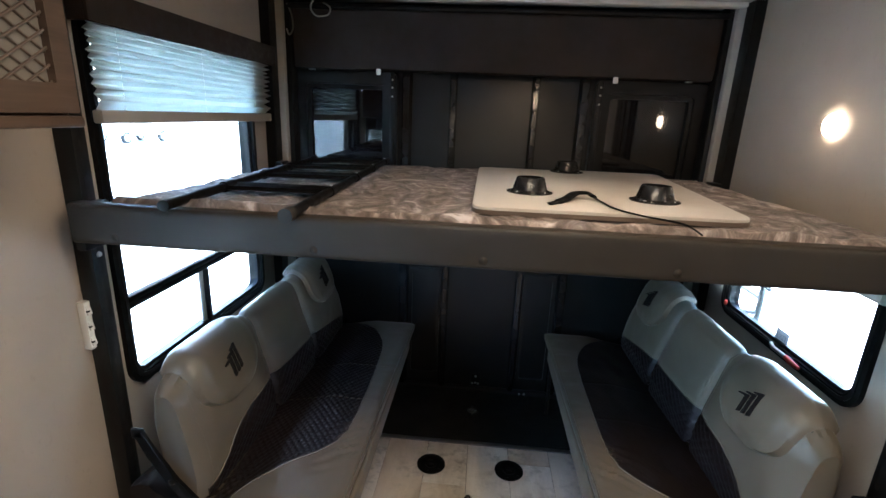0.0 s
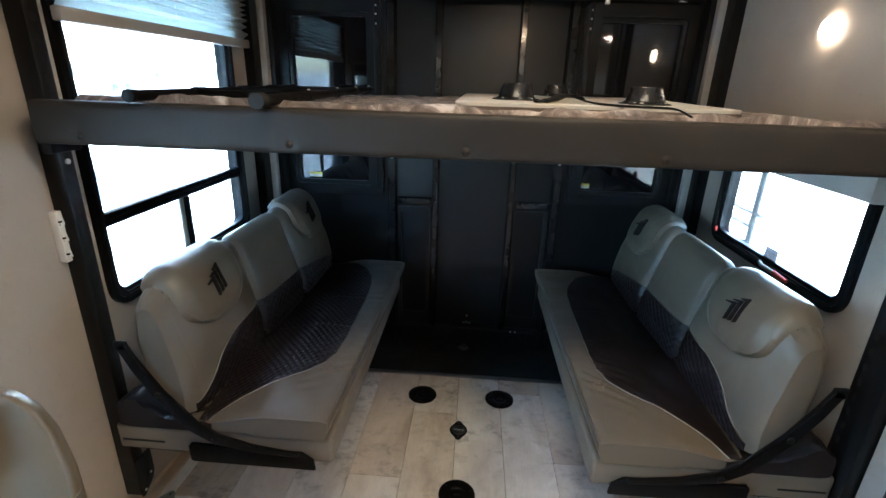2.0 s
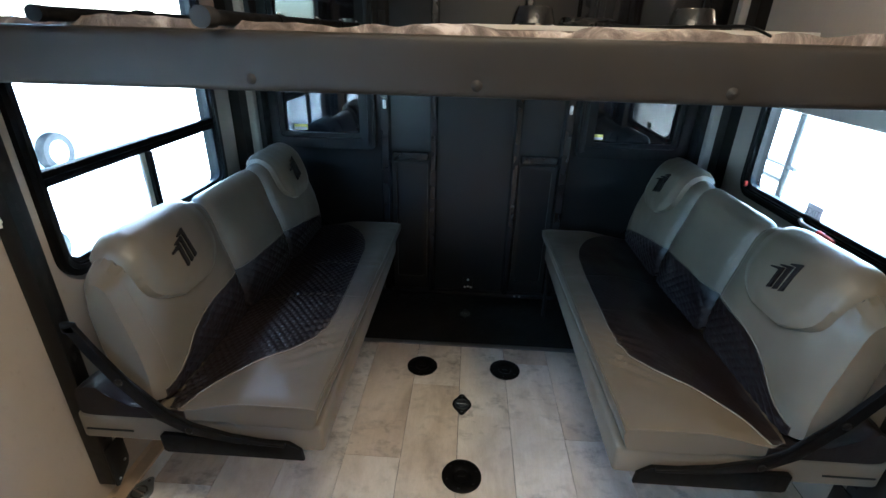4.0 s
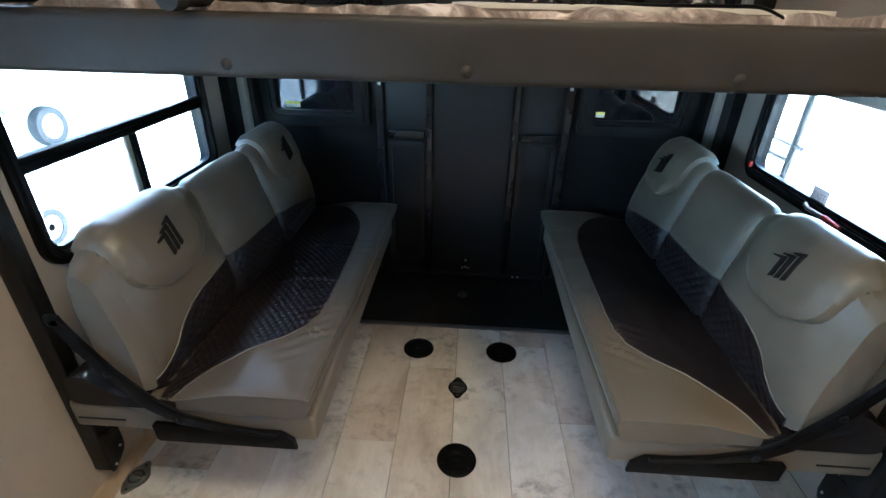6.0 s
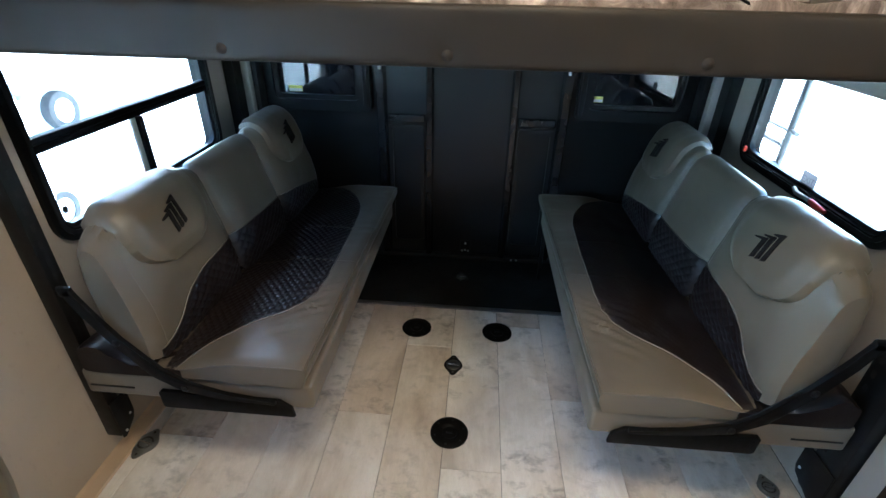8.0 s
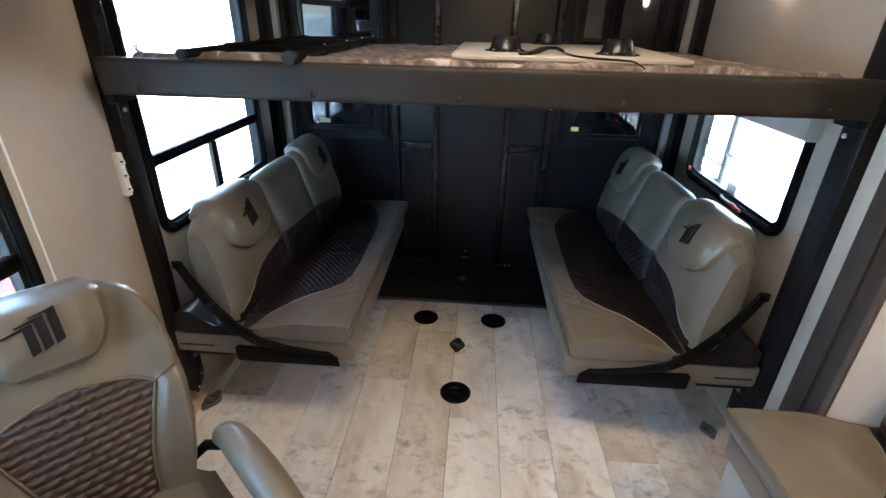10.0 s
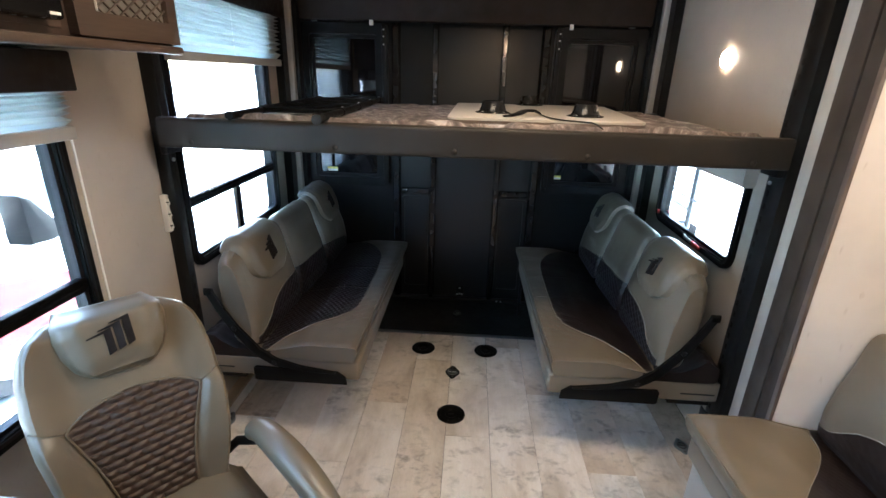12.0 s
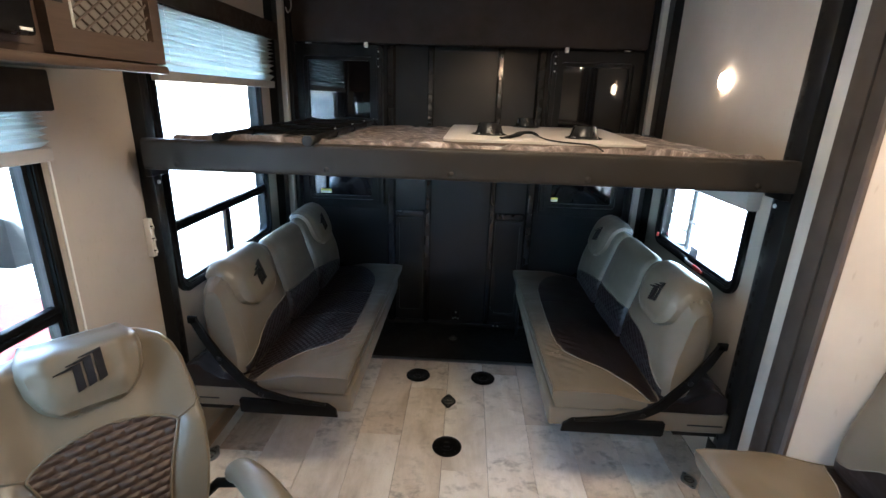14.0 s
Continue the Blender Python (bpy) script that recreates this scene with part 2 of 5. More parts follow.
M_RIB = plain("black_gloss_edge", (0.012, 0.0115, 0.0115), (0.017, 0.016, 0.016), 0.17, 0.0, fine=400, dist=0.0003, bump=0.02)
for mt in (M_LEATHER, M_FASCIA, M_PIPING):
    mt.node_tree.nodes["Principled BSDF"].inputs["Specular IOR Level"].default_value = 0.42
for mt in (M_LOGO, M_WRAP, M_RAIL, M_MAT, M_HEADER, M_TRIM, M_BUNK):
    mt.node_tree.nodes["Principled BSDF"].inputs["Specular IOR Level"].default_value = 0.2

# ---------------------------------------------------------------- mesh helpers


def link_mesh(name, bm, mat, parent=None, label="", smooth=True):
    me = bpy.data.meshes.new(name)
    bmesh.ops.recalc_face_normals(bm, faces=bm.faces[:])
    if smooth:
        for f in bm.faces:
            f.smooth = True
        for e in bm.edges:
            if len(e.link_faces) == 2 and e.calc_face_angle(0) > radians(38):
                e.smooth = False
    bm.to_mesh(me)
    bm.free()
    me.materials.append(mat)
    ob = new(name, me)
    if parent is not None:
        ob.parent = parent
    if label:
        tagged(ob, label)
    return ob


def part(name, bm, mat, parent, label="", smooth=True):
    return link_mesh(name, bm, mat, parent, label, smooth)


def thing(name, label, category, group="", kind=""):
    """An empty that parents the parts of a thing."""
    e = new(name)
    e.empty_display_size = 0.1
    tagged(e, label, category, group, kind)
    return e


def solo(name, bm, mat, label, category, group="", kind="", smooth=True):
    return tagged(link_mesh(name, bm, mat, None, "", smooth), label, category, group, kind)


def box(lo, hi, bevel=0.0, seg=2, bm=None, m=None):
    bm = bm or bmesh.new()
    vs = bmesh.ops.create_cube(bm, size=1)["verts"]
    c = [(a + b) / 2 for a, b in zip(lo, hi)]
    s = [abs(b - a) for a, b in zip(lo, hi)]
    for v in vs:
        v.co = Vector((v.co.x * s[0] + c[0], v.co.y * s[1] + c[1], v.co.z * s[2] + c[2]))
    if bevel > 0:
        es = list({e for v in vs for e in v.link_edges})
        r = bmesh.ops.bevel(bm, geom=es, offset=min(bevel, min(s) * 0.49), segments=seg, profile=0.5, affect='EDGES')
        vs = list({v for v in vs if v.is_valid} | set(r["verts"]))
    if m is not None:
        bmesh.ops.transform(bm, matrix=m, verts=vs)
    return bm


def prism(points, axis, a, b, bevel=0.0, bm=None, seg=2):
    """Extrudes a 2D outline along an axis from a to b. Outline coordinates are the two other axes in order."""
    bm = bm or bmesh.new()

    def at(p, w):
        q = list(p)
        q.insert("xyz".index(axis), w)
        return Vector(q)
    lo = [bm.verts.new(at(p, a)) for p in points]
    hi = [bm.verts.new(at(p, b)) for p in points]
    fs = [bm.faces.new(lo), bm.faces.new(hi)]
    n = len(points)
    for i in range(n):
        fs.append(bm.faces.new((lo[i], lo[(i + 1) % n], hi[(i + 1) % n], hi[i])))
    if bevel:
        es = list(fs[0].edges) + list(fs[1].edges)
        bmesh.ops.bevel(bm, geom=es, offset=bevel, segments=seg, profile=0.5, affect='EDGES')
    return bm


def rounded(x0, y0, x1, y1, r, n=6):
    """A rounded rectangle's outline."""
    pts = []
    for cx, cy, a in ((x1 - r, y0 + r, -90), (x1 - r, y1 - r, 0), (x0 + r, y1 - r, 90), (x0 + r, y0 + r, 180)):
        for i in range(n + 1):
            t = radians(a + 90 * i / n)
            pts.append((cx + r * math.cos(t), cy + r * math.sin(t)))
    return pts


def ring(outer, inner, axis, a, b, bm=None):
    """A frame between two outlines of as many points each, extruded along an axis."""
    bm = bm or bmesh.new()

    def at(p, w):
        q = list(p)
        q.insert("xyz".index(axis), w)
        return bm.verts.new(q)
    oa, ob_, ia, ib = [[at(p, w) for p in pts] for pts, w in ((outer, a), (outer, b), (inner, a), (inner, b))]
    n = len(outer)
    for i in range(n):
        j = (i + 1) % n
        for q in ((oa[i], oa[j], ob_[j], ob_[i]), (ia[i], ia[j], ib[j], ib[i]), (oa[i], oa[j], ia[j], ia[i]), (ob_[i], ob_[j], ib[j], ib[i])):
            bm.faces.new(q)
    return bm


def tube(points, r, n=10, bm=None, caps=True, flat=1.0):
    """A tube along points."""
    bm = bm or bmesh.new()
    pts = [Vector(p) for p in points]
    rings = []
    up = Vector((0.31, 0.17, 0.93)).normalized()
    for i, p in enumerate(pts):
        d = (pts[min(i + 1, len(pts) - 1)] - pts[max(i - 1, 0)]).normalized()
        a = d.cross(up)
        a = a.normalized() if a.length > 1e-4 else Vector((1, 0, 0))
        b = d.cross(a).normalized()
        rr = r[i] if isinstance(r, (list, tuple)) else r
        rings.append([bm.verts.new(p + rr * (math.cos(2 * math.pi * k / n) * a + flat * math.sin(2 * math.pi * k / n) * b)) for k in range(n)])
    for r0, r1 in zip(rings, rings[1:]):
        for k in range(n):
            bm.faces.new((r0[k], r0[(k + 1) % n], r1[(k + 1) % n], r1[k]))
    if caps:
        bm.faces.new(rings[0])
        bm.faces.new(rings[-1])
    return bm


def lathe(profile, centre, axis="z", n=32, bm=None, turn=None, caps=True):
    """Turns (radius, height) points round an axis through centre."""
    bm = bm or bmesh.new()
    vs0 = []
    rows = []
    for r, hgt in profile:
        row = []
        for k in range(n):
            a = 2 * math.pi * k / n
            p = {"z": (r * math.cos(a), r * math.sin(a), hgt), "x": (hgt, r * math.cos(a), r * math.sin(a)), "y": (r * math.cos(a), hgt, r * math.sin(a))}[axis]
            p = Vector(p)
            if turn is not None:
                p = turn @ p
            row.append(bm.verts.new(Vector(centre) + p))
        rows.append(row)
    for r0, r1 in zip(rows, rows[1:]):
        for k in range(n):
            bm.faces.new((r0[k], r0[(k + 1) % n], r1[(k + 1) % n], r1[k]))
    for row, (r, _) in ((rows[0], profile[0]), (rows[-1], profile[-1])):
        if r > 1e-4 and caps:
            bm.faces.new(row)
    return bm


def sheet(fn, nu, nv, bm=None, close_u=False, caps=False):
    """A grid of fn(i, j), u from 0 to 1 over nu cells and v over nv."""
    bm = bm or bmesh.new()
    g = [[bm.verts.new(fn(i / nu, j / nv)) for i in range(nu if close_u else nu + 1)] for j in range(nv + 1)]
    k = len(g[0])
    for j in range(nv):
        for i in range(k if close_u else k - 1):
            bm.faces.new((g[j][i], g[j][(i + 1) % k], g[j + 1][(i + 1) % k], g[j + 1][i]))
    if caps:
        bm.faces.new(g[0])
        bm.faces.new(g[-1])
    return bm


def shell(fn, nu, nv, depth):
    """A sheet with a back face at fn(u, v, depth) and closed rims."""
    bm = bmesh.new()
    f = [[bm.verts.new(fn(i / nu, j / nv, 0.0)) for i in range(nu + 1)] for j in range(nv + 1)]
    b = [[bm.verts.new(fn(i / nu, j / nv, depth)) for i in range(nu + 1)] for j in range(nv + 1)]
    for j in range(nv):
        for i in range(nu):
            bm.faces.new((f[j][i], f[j][i + 1], f[j + 1][i + 1], f[j + 1][i]))
            bm.faces.new((b[j][i], b[j + 1][i], b[j + 1][i + 1], b[j][i + 1]))
    for j in range(nv):
        bm.faces.new((f[j][0], f[j + 1][0], b[j + 1][0], b[j][0]))
        bm.faces.new((f[j][nu], b[j][nu], b[j + 1][nu], f[j + 1][nu]))
    for i in range(nu):
        bm.faces.new((f[0][i], b[0][i], b[0][i + 1], f[0][i + 1]))
        bm.faces.new((f[nv][i], f[nv][i + 1], b[nv][i + 1], b[nv][i]))
    return bm


def smooth01(x):
    x = min(1.0, max(0.0, x))
    return x * x * (3 - 2 * x)


def lin(x, keys):
    return float(np.interp(x, [k[0] for k in keys], [k[1] for k in keys]))


def lettering(text, size, mat, m, parent, name="lettering"):
    cu = bpy.data.curves.new(name, 'FONT')
    cu.body, cu.size, cu.extrude, cu.align_x, cu.align_y = text, size, 0.0004, 'CENTER', 'CENTER'
    tmp = bpy.data.objects.new(name, cu)
    me = bpy.data.meshes.new_from_object(tmp)
    bpy.data.objects.remove(tmp)
    bpy.data.curves.remove(cu)
    me.transform(m)
    me.materials.append(mat)
    ob = new(name, me)
    ob.parent = parent
    return ob


# ---------------------------------------------------------------- the shell of the trailer
XL, XR, YF, YR, ZC = -1.175, 1.185, -2.5, 2.96, 2.25


def wall_with_holes(axis, at, thick, lo, hi, holes):
    """A wall as blocks round its openings. lo, hi: (along, z). holes: (a0, z0, a1, z1)."""
    bm = bmesh.new()
    cuts = sorted({lo[0], hi[0], *[h[0] for h in holes], *[h[2] for h in holes]})
    for a, b in zip(cuts, cuts[1:]):
        zs = [(lo[1], hi[1])]
        for h in holes:
            if h[0] <= a + 1e-6 and h[2] >= b - 1e-6:
                nz = []
                for z0, z1 in zs:
                    if h[1] > z0:
                        nz.append((z0, min(z1, h[1])))
                    if h[3] < z1:
                        nz.append((max(z0, h[3]), z1))
                zs = nz
        for z0, z1 in zs:
            if z1 - z0 > 1e-4:
                if axis == "x":
                    box((at, a, z0), (at + thick, b, z1), bm=bm)
                else:
                    box((a, at, z0), (b, at + thick, z1), bm=bm)
    bmesh.ops.remove_doubles(bm, verts=bm.verts[:], dist=0.0005)
    return bm


# openings: the left window, the near left window, the right window
WL = (1.55, 0.785, 2.485, 1.93)
WN = (-0.75, 0.66, 0.975, 1.62)
WR = (1.64, 0.855, 2.475, 1.30)
solo("wall_left", wall_with_holes("x", XL, -0.05, (YF, 0.0), (YR, ZC + 0.002), [WL, WN]), M_WALL, "cream vinyl-covered trailer side wall with two windows", "wall", kind="structure", smooth=False)
solo("wall_right", wall_with_holes("x", XR, 0.05, (1.11, 0.0), (YR, ZC + 0.002), [WR]), M_WALL, "cream vinyl-covered trailer side wall with lamp and window", "wall", kind="structure", smooth=False)
solo("wall_right_front", box((XR, YF, 0), (XR + 0.05, -1.6, ZC)), M_WALL, "cream vinyl-covered trailer wall ahead of the slide-out", "wall", kind="structure", smooth=False)
solo("wall_front", box((XL, YF - 0.05, 0), (1.98, YF, ZC)), M_WALL, "plain cream wall closing the trailer", "wall", kind="structure", smooth=False)
solo("slide_wall_end", box((1.1375, 1.083, 0.06), (1.95, 1.0995, 2.05)), M_SLIDE, "pale speckled end wall of the slide-out", "wall", kind="structure", smooth=False)
solo("slide_wall_outer", box((1.90, -1.63, 0.06), (1.95, 1.0825, 2.05)), M_SLIDE, "pale speckled outer wall of the slide-out", "wall", kind="structure", smooth=False)
solo("slide_wall_front", box((XR + 0.001, -1.66, 0.06), (1.95, -1.631, 2.05)), M_SLIDE, "pale speckled front wall of the slide-out", "wall", kind="structure", smooth=False)
solo("slide_ceiling", box((XR + 0.003, -1.66, 2.051), (1.95, 1.16, 2.09)), M_CEIL, "white ceiling panel of the slide-out", "ceiling", kind="structure", smooth=False)
solo("slide_header", box((XR, -1.599, 2.0), (XR + 0.05, 1.082, ZC)), M_WALL, "cream wall above the slide-out opening", "wall", kind="structure", smooth=False)
solo("slide_floor", box((XR + 0.006, -1.66, 0.0), (1.95, 1.16, 0.058)), M_TRIM, "dark floor of the slide-out", "floor", kind="structure", smooth=False)
solo("ceiling", box((XL - 0.05, YF - 0.05, ZC + 0.001), (1.98, YR + 0.1, ZC + 0.05)), M_CEIL, "white panelled trailer ceiling", "ceiling", kind="structure", smooth=False)

solo("wall_rear", box((XL - 0.05, 2.931, 1.951), (XR + 0.05, YR + 0.04, ZC + 0.001)), M_HEADER, "dark wall above the ramp door", "wall", kind="structure", smooth=False)
# plank floor: one slab, planks laid along the trailer
floor = solo("floor", box((XL - 0.05, YF - 0.05, -0.06), (XR + 0.05, YR + 0.1, -0.006)), M_JOINT, "washed pale oak vinyl plank floor", "floor", kind="structure", smooth=False)

solo("base_strip", prism([(XL + 0.0005, 0.0), (XL + 0.055, 0.0), (XL + 0.05, 0.006), (XL + 0.012, 0.012), (XL + 0.0005, 0.02)], "y", YF + 0.01, 2.37), M_BASE, "narrow tan wood strip along the wall foot", "trim", kind="structure", smooth=False)

# cargo mat at the ramp
solo("rubber_mat", box((XL + 0.02, 2.392, 0.0005), (XR - 0.02, 2.93, 0.006), 0.002), M_MAT, "black rubber threshold mat before the ramp door", "mat", kind="structure")
solo("mat_edge_strip", prism([(2.374, -0.001), (2.396, -0.001), (2.394, 0.007), (2.378, 0.003)], "x", XL + 0.02, XR - 0.02), M_STEEL, "thin aluminium edge strip along the mat", "trim", kind="structure")

# ---------------------------------------------------------------- ramp door with its two dark windows
ramp = thing("ramp_door", "closed black rear ramp door with two dark windows", "door", kind="structure")
RY = 2.91
part("ramp_panel", box((XL, RY, 0.012), (XR, YR, 1.95), 0.004), M_RAMP, ramp)
for s in (-1, 1):
    x0, x1 = sorted((s * 0.585, s * 1.03))
    win = part("ramp_window", ring(rounded(x0 - 0.06, 0.87, x1 + 0.06, 1.90, 0.03), rounded(x0, 0.925, x1, 1.835, 0.025), "y", RY - 0.045, RY + 0.004), M_RAIL, ramp, "black moulded window surround")
    part("inner_frame", ring(rounded(x0 + 0.001, 0.926, x1 - 0.001, 1.834, 0.024), rounded(x0 + 0.022, 0.948, x1 - 0.022, 1.812, 0.016), "y", RY - 0.03, RY - 0.002), M_RAIL, win)
    part("pane", prism(rounded(x0 + 0.015, 0.94, x1 - 0.015, 1.82, 0.01), "y", RY - 0.012, RY - 0.003), M_TINT, win, "dark tinted reflective pane")
    part("pane_catch", lathe([(0.0, -0.012), (0.008, -0.011), (0.009, -0.003), (0.009, 0.0)], (s * 0.62 if s < 0 else 0.98, RY - 0.014, 0.985), "y", 16), M_BLACK, win)
    # slim hinge strip with screws beside the window
    xs = s * 0.548
    part("hinge_strip", box((xs - 0.012, RY - 0.052, 0.9), (xs + 0.012, RY - 0.045, 1.9), 0.003), M_RAIL, ramp)
    for z in (1.78, 1.825, 1.865, 1.16, 1.20):
        part("screw", lathe([(0.005, 0.0), (0.0045, -0.002), (0.0, -0.003)], (xs, RY - 0.052, z), "y", 10), M_BOLT, ramp)
    # stiffening ribs
    for xr, w in ((0.22, 0.022), (0.475, 0.03)):
        part("rib", prism([(s * xr - w, RY + 0.002), (s * xr - w * 0.55, RY - 0.035), (s * xr + w * 0.55, RY - 0.035), (s * xr + w, RY + 0.002)], "z", 0.02, 1.93, 0.004), M_RIB, ramp)
    part("cross_rail", box((min(s * 0.245, s * 0.44), RY - 0.03, 0.818), (max(s * 0.245, s * 0.44), RY + 0.002, 0.862), 0.009, 3), M_RIB, ramp)
    part("lower_panel", ring(rounded(min(s * 0.25, s * 0.44), 0.09, max(s * 0.25, s * 0.44), 0.802, 0.02), rounded(min(s * 0.25, s * 0.44) + 0.02, 0.11, max(s * 0.25, s * 0.44) - 0.02, 0.782, 0.015), "y", RY - 0.012, RY + 0.001), M_RAMP, ramp)
    part("strike_latch", box((s * 0.472 - 0.008, RY - 0.048, 1.085), (s * 0.472 + 0.008, RY - 0.0355, 1.128), 0.003), M_BOLT, ramp, "pale metal strike latch")
    sx = -0.925 if s < 0 else 0.62
    lab = part("warning_label", box((sx - 0.036, RY - 0.0155, 0.958), (sx + 0.036, RY - 0.0125, 0.986), 0.001), M_YELLOW, win, "yellow and white warning sticker")
    part("label_band", box((sx - 0.034, RY - 0.0168, 0.960), (sx + 0.034, RY - 0.0156, 0.973)), M_PAPER, win)
# bottom latch plate of the ramp
part("latch_plate", box((-0.03, RY - 0.008, 0.035), (0.03, RY + 0.002, 0.115), 0.004), M_RAIL, ramp)
for px, pz in ((0, 0.1), (-0.018, 0.05), (0.018, 0.05), (0.0, 0.055)):
    part("latch_bolt", lathe([(0.007, 0.0), (0.006, -0.005), (0.0, -0.006)], (px, RY - 0.008, pz), "y", 12), M_BOLT, ramp)
part("threshold_lip", box((XL + 0.02, RY - 0.04, 0.006), (XR - 0.02, RY + 0.002, 0.03), 0.006), M_RAMP, ramp)
for px in (0.28, 0.31):
    part("latch_bolt", lathe([(0.006, 0.0), (0.005, -0.004), (0.0, -0.005)], (px, RY - 0.041, 0.02), "y", 12), M_BOLT, ramp)

# header above the ramp with rolled screen
head = thing("screen_header", "dark brown roll-up screen housing across the rear opening", "screen housing", kind="structure")
part("header_face", prism([(2.80, ZC - 0.035), (2.80, 1.97), (2.815, 1.912), (2.86, 1.905), (2.93, 1.915), (2.93, ZC - 0.035)], "x", XL + 0.11, XR - 0.11, 0.004), M_HEADER, head)
part("header_rail", tube([(XL + 0.1, 2.785, ZC - 0.05), (XR - 0.1, 2.785, ZC - 0.05)], 0.014, 12), M_RAIL, head)
part("ceiling_bead", box((XL + 0.05, 2.72, ZC - 0.022), (XR - 0.05, 2.775, ZC), 0.006), M_CEIL, head)
for x in (-0.61, 0.60):
    part("catch", box((x - 0.012, 2.788, 1.882), (x + 0.012, 2.803, 1.912), 0.003), M_WHITE, head, "small white plastic catch")
for x in (-0.965, 0.955):
    part("pull_tab", box((x - 0.018, 2.79, 1.897), (x + 0.018, 2.805, 1.904), 0.002), M_STEEL, head)

# dark corner posts and pale filler strips at the rear
for s, X in ((-1, XL), (1, XR)):
    a, b = sorted((X, X - s * 0.10))
    solo("corner_post", box((a, 2.79, 0), (b, 2.905, ZC - 0.002), 0.006), M_RAIL, "black rear corner post of the trailer", "post", kind="structure")
    a, b = sorted((X - s * 0.001, X - s * 0.05))
    solo("lift_channel", ring([(a, 2.66), (b, 2.66), (b, 2.735), (a, 2.735)], [(a + 0.008, 2.675), (b - 0.008, 2.675), (b - 0.008, 2.72), (a + 0.008, 2.72)], "z", 0.0, ZC - 0.004), M_RAIL, "black steel lift rail for the bunk", "rail", kind="structure")
    a, b = sorted((X - s * 0.002, X - s * 0.078))
    solo("filler_strip", box((a, 2.745, 0), (b, 2.785, ZC - 0.003), 0.003), M_STRIP, "narrow pale filler strip beside the corner post", "trim", kind="structure")

# bunk lift rails near the camera, with slotted face and foot plate
for s, X in ((-1, XL), (1, XR)):
    rail = thing("lift_rail", "black slotted steel bunk lift rail on the wall", "rail", group="bunk lift rails", kind="structure")
    a, b = sorted((X - s * 0.0005, X - s * 0.055))
    r0 = 1.408 if s < 0 else 1.356
    part("rail_channel", box((a, r0, 0.09), (b, 1.455, ZC - 0.005), 0.004), M_RAIL, rail)
    a2, b2 = sorted((X - s * 0.0005, X - s * 0.03))
    part("rail_flange", box((a2, 1.456, 0.13), (b2, 1.472, ZC - 0.005), 0.003), M_RAIL, rail)
    slots = bmesh.new()
    for i in range(40):
        z = 0.12 + i * 0.05
        box((min(X - s * 0.0545, X - s * 0.0553), 1.425, z), (max(X - s * 0.0545, X - s * 0.0553), 1.438, z + 0.022), bm=slots)
    tagged(part("rail_slots", slots, M_MAT, rail), kind="stuff")
    a3, b3 = sorted((X - s * 0.0565, X - s * 0.060))
    part("rail_foot", prism([(r0 + 0.001, 0.24), (r0 + 0.001, 0.085), (r0 + 0.012, 0.078), (1.475, 0.115), (1.485, 0.14), (1.485, 0.24)], "x", a3, b3, 0.001), M_RAIL, rail, "bevelled black foot plate")
    for y, z in ((r0 + 0.02, 0.10), (1.465, 0.145)):
        part("bolt", lathe([(0.005, 0), (0.004, -s * 0.003), (0, -s * 0.004)], (X - s * 0.060, y, z), "x", 10), M_BOLT, rail)
    bx = X - s * 0.056
    part("rail_bolt", lathe([(0.008, 0), (0.007, -s * 0.005), (0, -s * 0.006)], (bx, 1.43, 1.27), "x", 12), M_BOLT, rail)

# pale strip and dark frame at the slide-out opening
solo("slide_strip", box((XR - 0.02, 1.262, 0), (XR, 1.352, ZC - 0.003), 0.004), M_STRIP, "pale vertical trim strip beside the slide-out frame", "trim", kind="structure")
sf = thing("slide_frame", "dark brown wood-look frame of the slide-out opening", "frame", kind="structure")
part("frame_board", box((XR - 0.045, 1.182, 0), (XR, 1.260, ZC - 0.003), 0.004), M_TRIM, sf)
part("frame_seal", box((XR - 0.035, 1.168, 0), (XR, 1.1805, ZC - 0.003), 0.003), M_MAT, sf, "black rubber seal")
part("frame_lip", box((XR - 0.050, 1.1005, 0), (XR - 0.001, 1.167, ZC - 0.003), 0.004), M_TRIM, sf)

part("frame_edge", box((1.124, 1.0805, 0.06), (1.137, 1.0998, 2.05), 0.002), M_EDGE, sf, "thin brown edge banding")

# left wall: panel moulding by the near window, its highlight painted in as white
solo("panel_moulding", box((XL, 1.037, 0), (XL + 0.004, 1.044, 1.405), 0.001), M_PAPER, "slim joint moulding between wall panels, its highlight painted white", "trim", kind="structure")


